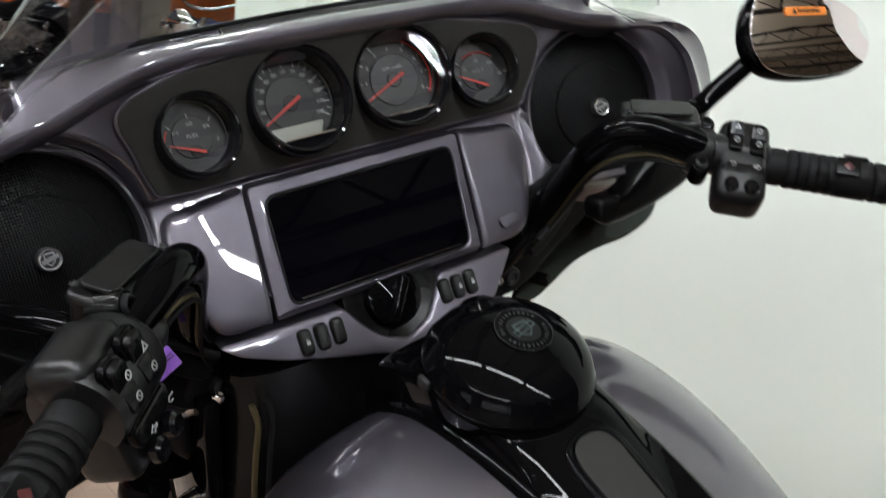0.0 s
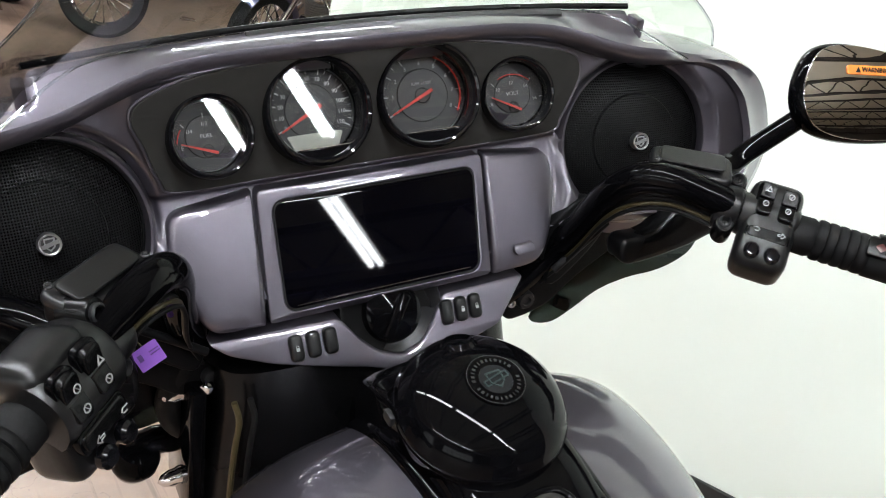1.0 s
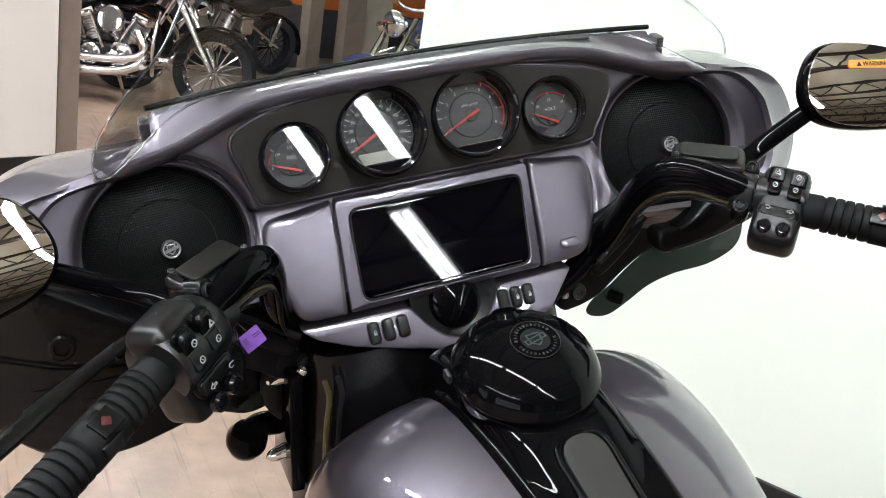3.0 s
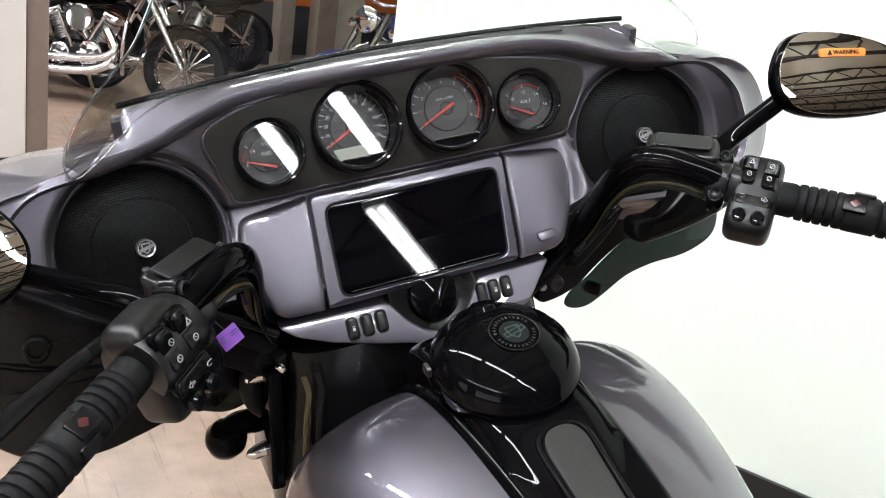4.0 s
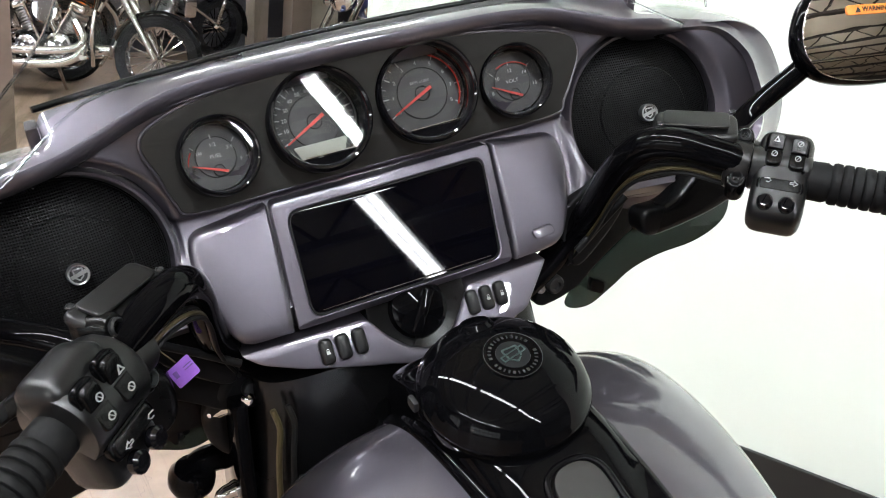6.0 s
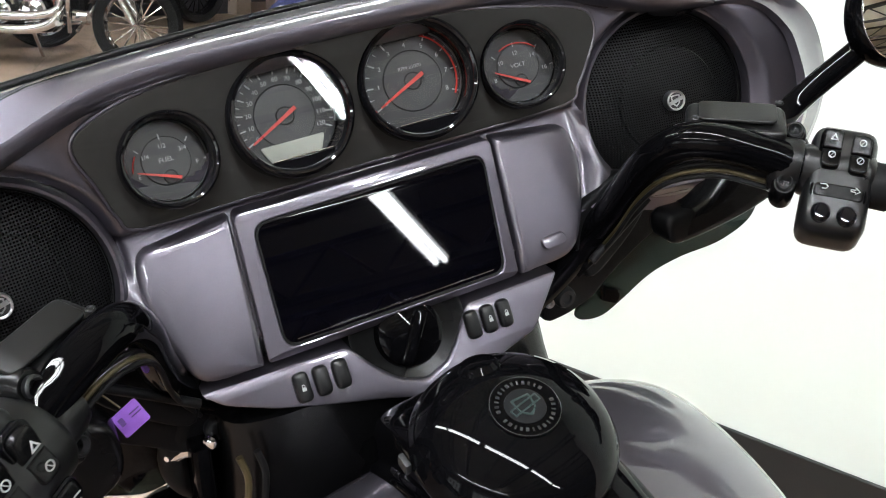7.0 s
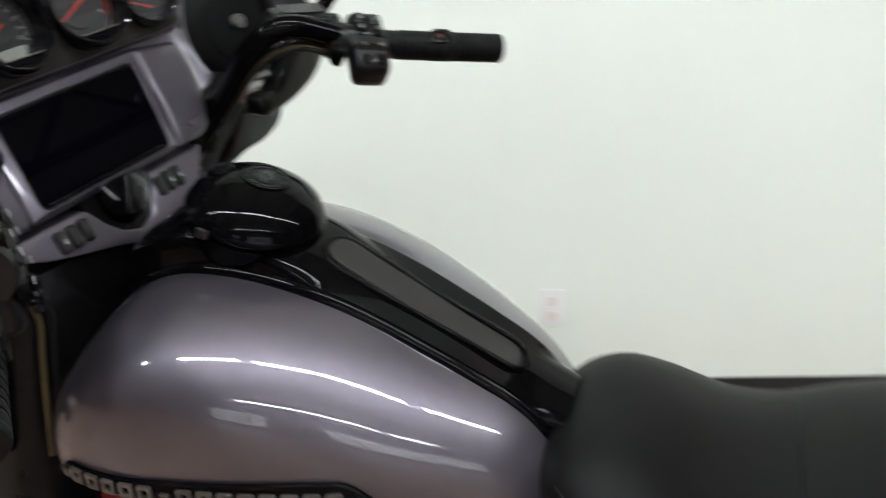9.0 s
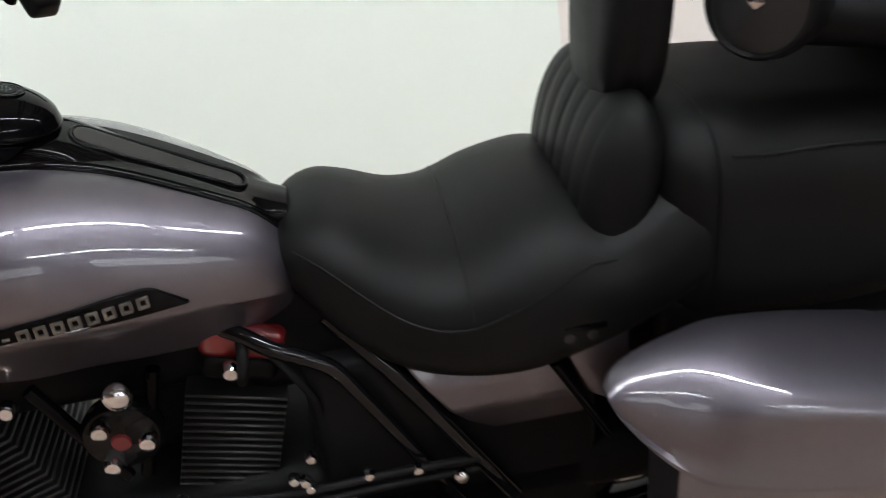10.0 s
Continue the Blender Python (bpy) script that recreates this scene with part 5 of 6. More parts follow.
part("post", tube([(0, -0.79, 0.93), (0, -0.77, 0.70)], 0.012, 12), BLACK, rest)

# rear speaker pods and travel box
part("travel_box", rbox(0.50, 0.42, 0.26, 0.06, 4, pose(0, -1.37, 1.04)), BLACK, bike, "gloss black rear travel box")
part("passenger_backrest", rbox(0.34, 0.08, 0.22, 0.035, 4, pose(0, -1.15, 1.03, -8, 0, 0)), LEATHER, bike, "black vinyl passenger backrest")
for s in (-1, 1):
    m = Matrix.Translation((s * 0.14, -0.90, 1.056)) @ pose(0, 0, 0, 0, 0, -38 * s) @ pose(0, 0, 0, -82, 0, 0)
    p = part("rear_speaker", lathe([(0, -0.09), (0.05, -0.08), (0.066, -0.05), (0.070, -0.01), (0.068, 0.006), (0.064, 0.009), (0.06, 0.004)], 40), PLASTIC, bike, "black rear speaker pod", m)
    part("grille", lathe([(0.062, 0.003), (0.045, 0.008), (0, 0.010)], 40), MESH, p, "black perforated grille", m)
    part("emblem", slab([fillet([(-0.011, 0), (0, 0.009), (0.011, 0), (0, -0.009)], 0.002)], 0.003, 0.0006), CHROME, p, "small silver emblem", m @ pose(0, 0, 0.0125))
    part("bracket", tube([(s * 0.12, -0.96, 1.03), (s * 0.15, -1.18, 1.0)], 0.04, 12), PLASTIC, p)

# saddlebags: a bow-fronted lid over a recessed body
LID = [(-0.652, -0.322, -0.346, 0.700, 0.698, 0.684), (-0.660, -0.310, -0.353, 0.708, 0.705, 0.668), (-0.675, -0.299, -0.361, 0.714, 0.710, 0.647),
       (-0.70, -0.286, -0.372, 0.717, 0.712, 0.617), (-0.73, -0.272, -0.384, 0.718, 0.712, 0.590), (-0.76, -0.258, -0.394, 0.717, 0.708, 0.574),
       (-0.80, -0.240, -0.403, 0.715, 0.702, 0.566), (-0.85, -0.225, -0.408, 0.706, 0.690, 0.555), (-0.93, -0.21, -0.410, 0.686, 0.670, 0.539),
       (-1.05, -0.205, -0.410, 0.660, 0.642, 0.515), (-1.17, -0.205, -0.405, 0.65, 0.615, 0.492), (-1.25, -0.21, -0.39, 0.625, 0.59, 0.475), (-1.27, -0.24, -0.36, 0.60, 0.57, 0.485)]
for s in (-1, 1):
    rr, low_rr = [], []
    for k in range(61):
        y = LID[0][0] + (LID[-1][0] - LID[0][0]) * (k / 60) ** 1.5
        xi, xo, zt, zc, zl = (curve_value(y, [(r[0], r[c]) for r in LID[::-1]]) - (0.010 if c in (3, 4) else 0.0) for c in range(1, 6))
        w, h, d = xi - xo, zc - zl, zt - zc
        sec = [(xi - 0.2 * w, zl), (xi, zl), (xi, zc - 0.1 * h), (xi - 0.05 * w, zc + 0.4 * d), (xi - 0.15 * w, zt - 0.15 * d), (xi - 0.35 * w, zt), (xi - 0.6 * w, zt - 0.28 * d), (xi - 0.8 * w, zt - 0.62 * d),
               (xi - 0.90 * w, zc + 0.16 * d), (xi - 0.955 * w, zc - 0.02 * h), (xi - 0.985 * w, zc - 0.08 * h), (xo, zc - 0.17 * h), (xo - 0.001, zl + 0.14 * h), (xo - 0.006, zl + 0.06 * h), (xo - 0.006, zl), (xo + 0.1 * w, zl - 0.002)]
        nose = sstep(-0.86, -0.74, y)                  # the crease fades into a rounded bow
        for i, a in enumerate((90, 78, 64, 52, 40, 28, 16, 6)):
            x, z = sec[5 + i]
            ex, ez = xi - 0.35 * w - 0.65 * w * math.cos(radians(a)) ** 0.8, zl + (zt - zl) * math.sin(radians(a)) ** 0.9
            sec[5 + i] = (x + (ex - x) * nose, z + (ez - z) * nose)
        rr.append([Vector((-s * x, y, z)) for x, z in sec])
        if 14 < k < 58:
            low_rr.append([Vector((-s * x, y, z)) for x, z in ((xi - 0.05 * w, zl + 0.01), (xo + 0.07 * w, zl + 0.01), (xo + 0.09 * w, zl - 0.05), (xo + 0.2 * w, 0.40), (xo + 0.35 * w, 0.36), (xi - 0.05 * w, 0.36))])
    bag = part("saddlebag", loft(rr), PAINT, bike, "charcoal painted hard saddlebag", None, 40)
    part("bag_body", loft(low_rr), PAINT, bag, "", None, 30)

# side covers, frame tubes and fender strut
for s in (-1, 1):
    side_m = Matrix(((0, 0, s, s * 0.165), (1, 0, 0, 0), (0, 1, 0, 0), (0, 0, 0, 1)))
    cov = fillet([(-0.405, 0.665), (-0.47, 0.57), (-0.51, 0.50), (-0.60, 0.41), (-0.70, 0.41), (-0.680, 0.52), (-0.640, 0.60), (-0.60, 0.65)], [0.01, 0.02, 0.02, 0.01, 0.01, 0.01, 0.01, 0.01])
    part("side_cover", slab([cov], 0.03, 0.008, side_m, lambda c: Vector((c.x, c.y, c.z - 0.55 * max(0.0, 0.548 - c.y) - 2.2 * max(0.0, c.y - 0.585) ** 1.5)), 3), PAINT, bike, "charcoal painted side cover")
    part("side_trim", tube([(s * 0.175, -0.632, 0.61), (s * 0.18, -0.665, 0.55), (s * 0.185, -0.705, 0.475)], 0.009, 10, True, 0.6), BLACK, bike, "gloss black trim bar")
    part("rear_filler", slab([fillet([(-0.645, 0.63), (-0.68, 0.54), (-0.74, 0.50), (-0.74, 0.66)], 0.01)], 0.02, 0.004, side_m), PAINT, bike, "charcoal filler panel")
    part("frame_tube", tube(smooth_line([(s * 0.06, -0.12, 0.715), (s * 0.10, -0.21, 0.703), (s * 0.125, -0.262, 0.680), (s * 0.13, -0.318, 0.650), (s * 0.13, -0.342, 0.628), (s * 0.13, -0.362, 0.592), (s * 0.13, -0.402, 0.515), (s * 0.13, -0.47, 0.378), (s * 0.13, -0.52, 0.28)], 8), 0.0115, 12), BEZEL, bike, "gloss black frame tube")
    part("rear_frame_tube", tube(smooth_line([(s * 0.10, -0.34, 0.70), (s * 0.135, -0.425, 0.60), (s * 0.14, -0.50, 0.47), (s * 0.14, -0.57, 0.345)], 8), 0.014, 12), BEZEL, bike, "gloss black frame tube")
    br = part("seat_bracket", rbox(0.006, 0.070, 0.010, 0.003, 2, pose(s * 0.207, -0.660, 0.690, 4, 0, 0)), BLACK, bike, "black strap bracket with two bolts")
    for y in (-0.645, -0.676):
        part("bolt", lathe([(0.008, 0), (0.007, 0.005), (0, 0.006)], 14), GREYMETAL, br, "", pose(s * 0.205, y, 0.674, 0, 90 * s, 0))

# engine
eng = part("engine_case", rbox(0.26, 0.50, 0.24, 0.05, 4, pose(0, -0.06, 0.33)), PLASTIC, bike, "black engine case")
for y, lean in ((-0.160, 16), (0.13, -20)):
    fins = [rbox(0.215, 0.140, 0.0050, 0.0018, 1, pose(0, 0, 0.0125 * k - 0.018)) for k in range(14)]
    cyl = part("cylinder", lathe([(0.055, -0.03), (0.055, 0.20)], 24), SATIN, bike, "finned grey engine cylinder", pose(0, y, 0.455, lean, 0, 0))
    for bmf in fins:
        part("fin", bmf, GREYMETAL, cyl, "", pose(0, y, 0.455, lean, 0, 0))
    part("cylinder_head", rbox(0.205, 0.105, 0.042, 0.018, 4, pose(0, 0, 0.188)), PLASTIC, cyl, "", pose(0, y, 0.455, lean, 0, 0))
    part("rocker_cover", rbox(0.216, 0.115, 0.050, 0.018, 4, pose(0, 0, 0.232)), REDCAP, cyl, "dark red rocker cover", pose(0, y, 0.455, lean, 0, 0))
    part("head_bolt", lathe([(0.013, 0), (0.013, 0.01), (0.009, 0.016), (0, 0.018)], 16), CHROME, cyl, "", pose(-0.118, y - 0.045, 0.655, 0, -90, 0))
horn = part("horn_cover", lathe([(0.052, -0.02), (0.056, 0.0), (0.05, 0.012), (0.036, 0.018), (0, 0.02)], 32), SATIN, bike, "round black cover with chrome bolts", pose(-0.125, -0.045, 0.585, 0, -90, 0))
for a in (60, 180, 300):
    part("bolt", lathe([(0.013, 0), (0.014, 0.008), (0.010, 0.018), (0, 0.021)], 16), CHROME, horn, "chrome domed bolt", pose(-0.143, -0.045 + 0.036 * math.cos(radians(a)), 0.585 + 0.036 * math.sin(radians(a)), 0, -90, 0))
part("centre_badge", lathe([(0.014, 0), (0.012, 0.004), (0, 0.004)], 20), REDCAP, horn, "", pose(-0.144, -0.045, 0.585, 0, -90, 0))
knobm = pose(-0.125, -0.062, 0.664, 0, -90, 0)
part("chrome_knob", lathe([(0.010, 0), (0.011, 0.010), (0.018, 0.014), (0.021, 0.022), (0.019, 0.031), (0.012, 0.037), (0, 0.039)], 28), CHROME, bike, "chrome domed engine cap", knobm)
part("primary_cover", rbox(0.07, 0.52, 0.17, 0.03, 4, pose(-0.16, -0.20, 0.30)), BLACK, bike, "gloss black primary cover")
for y, z in ((-0.49, 0.42), (-0.33, 0.41), (-0.25, 0.43), (0.02, 0.43)):
    part("case_bolt", lathe([(0.011, 0), (0.011, 0.008), (0.007, 0.012), (0, 0.013)], 14), CHROME, eng, "chrome bolt", pose(-0.155, y, z, 0, -90, 0))
part("spark_lead", tube(smooth_line([(-0.10, -0.225, 0.70), (-0.128, -0.225, 0.675), (-0.135, -0.222, 0.655), (-0.12, -0.215, 0.63)], 6), 0.008, 10), RUBBER, eng)

# tank badge on both flanks
for s in (-1, 1):
    pl = fillet([(-0.190, 0.797), (-0.150, 0.834), (-0.115, 0.836), (0.12, 0.830), (0.13, 0.812), (0.0, 0.815), (-0.12, 0.802)], [0.006, 0.012, 0.02, 0.01, 0.01, 0.02, 0.02])
    wrap = lambda lift: (lambda c: Vector((s * (tank_side(c.x, c.y) + lift + c.z), c.x, c.y)))
    badge = part("tank_badge", slab([pl], 0.006, 0.001, None, wrap(0.005), 3), BLACK, tank, "black badge plate")
    bars = []
    for k in range(14):
        y = -0.140 + 0.0185 * k
        h = 0.0078
        zc = 0.8185 + (y + 0.14) * 0.02
        if k == 8:
            bars.append(slab([fillet([(y - 0.004, zc - 0.0015), (y + 0.004, zc - 0.0015), (y + 0.004, zc + 0.0015), (y - 0.004, zc + 0.0015)], 0.0005)], 0.003, 0.0004, None, wrap(0.0075)))
        else:
            bars.append(slab([fillet([(y - 0.0068, zc - h), (y + 0.0068, zc - h), (y + 0.0068, zc + h), (y - 0.0068, zc + h)], 0.002), fillet([(y - 0.003, zc - h * 0.45), (y + 0.003, zc - h * 0.45), (y + 0.003, zc + h * 0.5), (y - 0.003, zc + h * 0.5)], 0.001)], 0.003, 0.0004, None, wrap(0.0075)))
    for bmb in bars:
        part("badge_bar", bmb, BADGEMETAL, badge)

# wheels, stand, fender, exhaust
def wheel(name, y, r, wd, label, turn=Matrix.Identity(4)):
    w = part(name, lathe([(r * 0.72, -wd * 0.4), (r * 0.9, -wd * 0.5), (r * 0.98, -wd * 0.3), (r, 0), (r * 0.98, wd * 0.3), (r * 0.9, wd * 0.5), (r * 0.72, wd * 0.4)], 48, pose(0, 0, 0, 0, 90, 0)), RUBBER, bike, label, turn @ pose(0, y, r))
    part("rim", lathe([(r * 0.73, -wd * 0.4), (r * 0.68, -wd * 0.2), (r * 0.68, wd * 0.2), (r * 0.73, wd * 0.4)], 48, pose(0, 0, 0, 0, 90, 0)), BLACK, w, "black wheel rim", turn @ pose(0, y, r))
    part("spokes", join(*[rbox(0.03, 0.035, r * 0.62, 0.006, 2, pose(0, 0, 0, 360 * k / 7, 0, 0) @ pose(0, 0, r * 0.37)) for k in range(7)], lathe([(0.05, -0.06), (0.05, 0.06)], 24, pose(0, 0, 0, 0, 90, 0))), BLACK, w, "", turn @ pose(0, y, r))


wheel("front_wheel", 0.80, 0.325, 0.13, "front wheel with black tyre", FORK)
wheel("rear_wheel", -0.82, 0.325, 0.18, "rear wheel with black tyre")
for s in (-1, 1):
    part("fork_leg", tube([(s * 0.085, 0.80, 0.325), (s * 0.075, 0.36, 0.93)], 0.025, 16), SATIN, bike, "black fork leg", FORK)
    part("exhaust", tube(smooth_line([(s * 0.12, 0.05, 0.30), (s * 0.20, -0.3, 0.22), (s * 0.28, -0.6, 0.24), (s * 0.30, -1.2, 0.27)], 6), 0.045, 18), BLACK, bike, "black exhaust pipe")
guard = smooth_line([(-0.150, 0.31, 0.842), (-0.190, 0.31, 0.847), (-0.220, 0.308, 0.853), (-0.236, 0.303, 0.850), (-0.241, 0.298, 0.843)], 8)
bar = part("guard_bar", tube(guard, 0.0145, 18), BLACK, bike, "gloss black bar with a rounded end", FORK)
part("bar_cap", lathe([(0, -0.024), (0.010, -0.022), (0.018, -0.016), (0.0235, -0.004), (0.0235, 0.006), (0.018, 0.016), (0.008, 0.020), (0, 0.021)], 28), BLACK, bar, "round black rubber cap", FORK @ pose(-0.240, 0.300, 0.843, 20, 15, 0))
# box added so that the gap behind the fork stays dark
part("fork_filler", rbox(0.075, 0.03, 0.26, 0.008, 2), BLACK, bike, "gloss black filler box behind the fork", FORK @ pose(-0.165, 0.335, 0.90))
part("front_fender", loft([[Vector((0.085 * math.sin(q), 0.80 - (0.35 - 0.03 * abs(math.sin(q)) ** 3) * math.cos(radians(a)), 0.325 + (0.35 - 0.03 * abs(math.sin(q)) ** 3) * math.sin(radians(a)))) for q in [radians(-85 + 17 * k) for k in range(11)]] for a in range(-20, 150, 10)], False, False), PAINT, bike, "charcoal front fender", FORK)
part("rear_fender", loft([[Vector((0.11 * math.sin(q), -0.82 - (0.36 - 0.03 * abs(math.sin(q)) ** 3) * math.cos(radians(a)), 0.325 + (0.36 - 0.03 * abs(math.sin(q)) ** 3) * math.sin(radians(a)))) for q in [radians(-85 + 17 * k) for k in range(11)]] for a in range(-10, 150, 10)], False, False), PAINT, bike, "charcoal rear fender")
part("side_stand", tube([(-0.12, -0.05, 0.22), (-0.30, 0.02, -0.062)], 0.014, 12), BLACK, bike, "black side stand")

# fork parts under the fairing: clamps, bolts, cables
part("fork_bracket", rbox(0.016, 0.09, 0.145, 0.004, 2), BLACK, bike, "black fork bracket", FORK @ pose(-0.192, 0.275, 0.876, 0, 7, 0))
part("fork_bracket", rbox(0.014, 0.09, 0.20, 0.004, 2), BLACK, bike, "black fork bracket", FORK @ pose(0.118, 0.29, 0.80))
part("ball_nut", lathe([(0.0045, 0), (0.006, 0.004), (0.0055, 0.008), (0, 0.011)], 16), CHROME, bike, "chrome ball nut", FORK @ pose(-0.172, 0.240, 0.948, 60, -60, 0))
# black box added to hide the floor beside the fork
part("fork_gap_box", rbox(0.055, 0.03, 0.075, 0.008, 3), SATIN, bike, "black box filling the gap beside the fork", FORK @ pose(-0.228, 0.295, 0.945))
for u, v, w in ((-0.188, 0.262, 0.9345), (-0.200, 0.262, 0.840)):
    part("acorn_nut", lathe([(0.0095, -0.004), (0.0095, 0.006), (0.0085, 0.008), (0.0085, 0.014), (0.006, 0.022), (0, 0.027)], 14), CHROME, bike, "chrome acorn nut", FORK @ pose(u, v, w, 0, -96, 0))
for k in range(2):
    part("fork_cable", tube(smooth_line([(-0.160 + 0.014 * k, 0.196, 0.954), (-0.158 + 0.014 * k, 0.194, 0.934), (-0.164 + 0.014 * k, 0.194, 0.908), (-0.17 + 0.014 * k, 0.196, 0.874), (-0.182 + 0.014 * k, 0.20, 0.794)], 5), 0.003, 8), RUBBER if k else YELLOWBRAID, bike, "thin fork cable", FORK)
for s in (-1, 1):
    for d in (0, 0.004, 0.008):
        run = [(s * (u - 0.3 * d), v - 0.4 * d, w - 0.017 - d) for u, v, w in ((0.262, 0.099, 1.110), (0.232, 0.120, 1.122), (0.208, 0.145, 1.116), (0.198, 0.172, 1.092), (0.193, 0.207, 1.045), (0.178, 0.24, 1.00))]
        part("cable", tube(smooth_line(run, 6), 0.002, 8), YELLOWBRAID if d == 0.004 else RUBBER, bike, "thin control cable", FORK)

# purple tag tied to the left bar
tag = thing("paper_tag", "purple paper tag tied to the handlebar", "tag", BIKE @ FORK @ pose(-0.2235, 0.200, 1.018, 60, 0, -6) @ pose(0, 0, 0, 0, 0, 27) @ Matrix.Diagonal((0.84, 0.84, 1, 1)))
part("tag_card", slab([fillet([(-0.014, -0.011), (0.013, -0.011), (0.014, 0.011), (-0.013, 0.011)], 0.002)], 0.0012, 0.0002, None, lambda c: Vector((c.x, c.y, c.z + 0.006 * math.sin(c.x * 90))), 2), PURPLE, tag)
part("print", join(*[rbox(0.006, 0.007, 0.0004, 0, 1, pose(-0.007, 0.002, -0.0028)), rbox(0.010, 0.0012, 0.0004, 0, 1, pose(0.007, 0.003, 0.0055)), rbox(0.010, 0.0012, 0.0004, 0, 1, pose(0.007, 0.000, 0.0055))]), TAGINK, tag)
part("string", tube([(0.0, 0.012, 0.001), (-0.004, 0.035, 0.004), (-0.012, 0.052, 0.010)], 0.0008, 6), YELLOWBRAID, tag)


# ---- other motorcycles in the showroom ----
def parked(name_label, paint, m, bright=CHROME):
    t = thing("parked_motorcycle", name_label, "motorcycle", m, "parked motorcycles")
    for y, r, wd in ((0.80, 0.33, 0.11), (-0.78, 0.32, 0.16)):
        w = part("wheel", lathe([(r * 0.72, -wd * 0.4), (r * 0.93, -wd * 0.5), (r, 0), (r * 0.93, wd * 0.5), (r * 0.72, wd * 0.4)], 36, pose(0, 0, 0, 0, 90, 0)), RUBBER, t, "", pose(0, y, r))
        part("rim", lathe([(r * 0.74, -wd * 0.35), (r * 0.66, 0), (r * 0.74, wd * 0.35)], 36, pose(0, 0, 0, 0, 90, 0)), bright, w, "wheel rim", pose(0, y, r))
        part("spokes", join(*[tube([(0.02 * (-1) ** k, 0, 0), (0, r * 0.7 * math.cos(2 * math.pi * k / 18), r * 0.7 * math.sin(2 * math.pi * k / 18))], 0.006, 5) for k in range(18)]), bright, w, "", pose(0, y, r))
    eng2 = part("engine", rbox(0.24, 0.46, 0.24, 0.06, 4, pose(0, 0.0, 0.34)), SATIN, t, "black engine case with chrome covers")
    for s in (-1, 1):
        for y, z, r in ((0.10, 0.36, 0.10), (-0.13, 0.34, 0.085), (-0.30, 0.36, 0.06)):
            part("cover", lathe([(r, -0.02), (r * 1.02, 0.0), (r * 0.96, 0.012), (r * 0.8, 0.016), (r * 0.76, 0.008), (r * 0.45, 0.012), (r * 0.4, 0.026), (0, 0.03)], 28), CHROME, eng2, "round chrome engine cover", pose(s * 0.125, y, z, 0, 90 * s, 0))
            for k in range(6):
                part("cover_bolt", lathe([(0.011, 0), (0.011, 0.010), (0, 0.014)], 8), CHROME, eng2, "", pose(s * 0.135, y + r * 0.88 * math.cos(k * math.pi / 3), z + r * 0.88 * math.sin(k * math.pi / 3), 0, 90 * s, 0))
        part("foot_peg", tube(smooth_line([(s * 0.12, 0.26, 0.30), (s * 0.22, 0.33, 0.31), (s * 0.33, 0.34, 0.30)], 5), 0.020, 10), CHROME, t, "chrome foot peg")
        part("crash_bar", tube(smooth_line([(s * 0.08, 0.36, 0.72), (s * 0.26, 0.40, 0.60), (s * 0.30, 0.40, 0.44), (s * 0.08, 0.34, 0.24)], 6), 0.015, 10), CHROME, t, "chrome crash bar")
        part("shock", lathe([(0.020, 0.0), (0.032, 0.02)] + [q for k in range(9) for q in ((0.032, 0.04 + 0.026 * k), (0.024, 0.053 + 0.026 * k))] + [(0.03, 0.28), (0.015, 0.32)], 16), CHROME, t, "chrome coil shock", pose(s * 0.13, -0.66, 0.34, 18, 0, 0))
        part("mirror", lathe([(0.045, 0), (0.05, 0.012), (0, 0.03)], 20), CHROME, t, "round chrome mirror", pose(s * 0.36, 0.26, 1.28, -80, 0, 0))
        part("mirror_stem", tube([(s * 0.33, 0.20, 1.12), (s * 0.36, 0.27, 1.28)], 0.007, 6), CHROME, t)
    part("oil_filter", lathe([(0.0, -0.11), (0.04, -0.105), (0.042, 0.0), (0.03, 0.01)], 20), CHROME, t, "chrome oil filter", pose(0.0, 0.34, 0.36, 90))
    part("oil_tank", rbox(0.26, 0.16, 0.20, 0.04, 4, pose(0, -0.34, 0.54)), CHROME, t, "chrome oil tank")
    for y, a in ((-0.10, 24), (0.12, -24)):
        fin = [(0.055, -0.01)]
        for k in range(11):
            fin += [(0.058, 0.02 * k), (0.085, 0.02 * k + 0.001), (0.085, 0.02 * k + 0.008), (0.058, 0.02 * k + 0.009)]
        part("cylinder", lathe(fin, 28, Matrix.Diagonal((1.2, 0.85, 1, 1))), STEEL, t, "polished finned cylinder", pose(0, y, 0.42, a, 0, 0))
        part("rocker_cover", rbox(0.20, 0.13, 0.07, 0.025, 3, pose(0, 0, 0.25)), CHROME, t, "chrome rocker cover", pose(0, y, 0.42, a, 0, 0))
        part("push_rod", tube([(0.115, y * 0.4, 0.40), (0.115, y * 1.6, 0.66)], 0.012, 8), CHROME, t)
    part("air_cleaner", lathe([(0.10, -0.03), (0.105, 0.02), (0.09, 0.035), (0, 0.04)], 32), CHROME, t, "round chrome air cleaner", pose(0.15, 0.02, 0.62, 0, 90, 0))
    for z in (0.0, 0.09):
        part("exhaust_pipe", tube(smooth_line([(0.12, 0.22, 0.55), (0.19, 0.30, 0.36 + z * 0.5), (0.20, 0.10, 0.24 + z), (0.22, -0.5, 0.22 + z), (0.23, -1.05, 0.25 + z)], 6), 0.034, 14), CHROME, t, "chrome exhaust pipe")
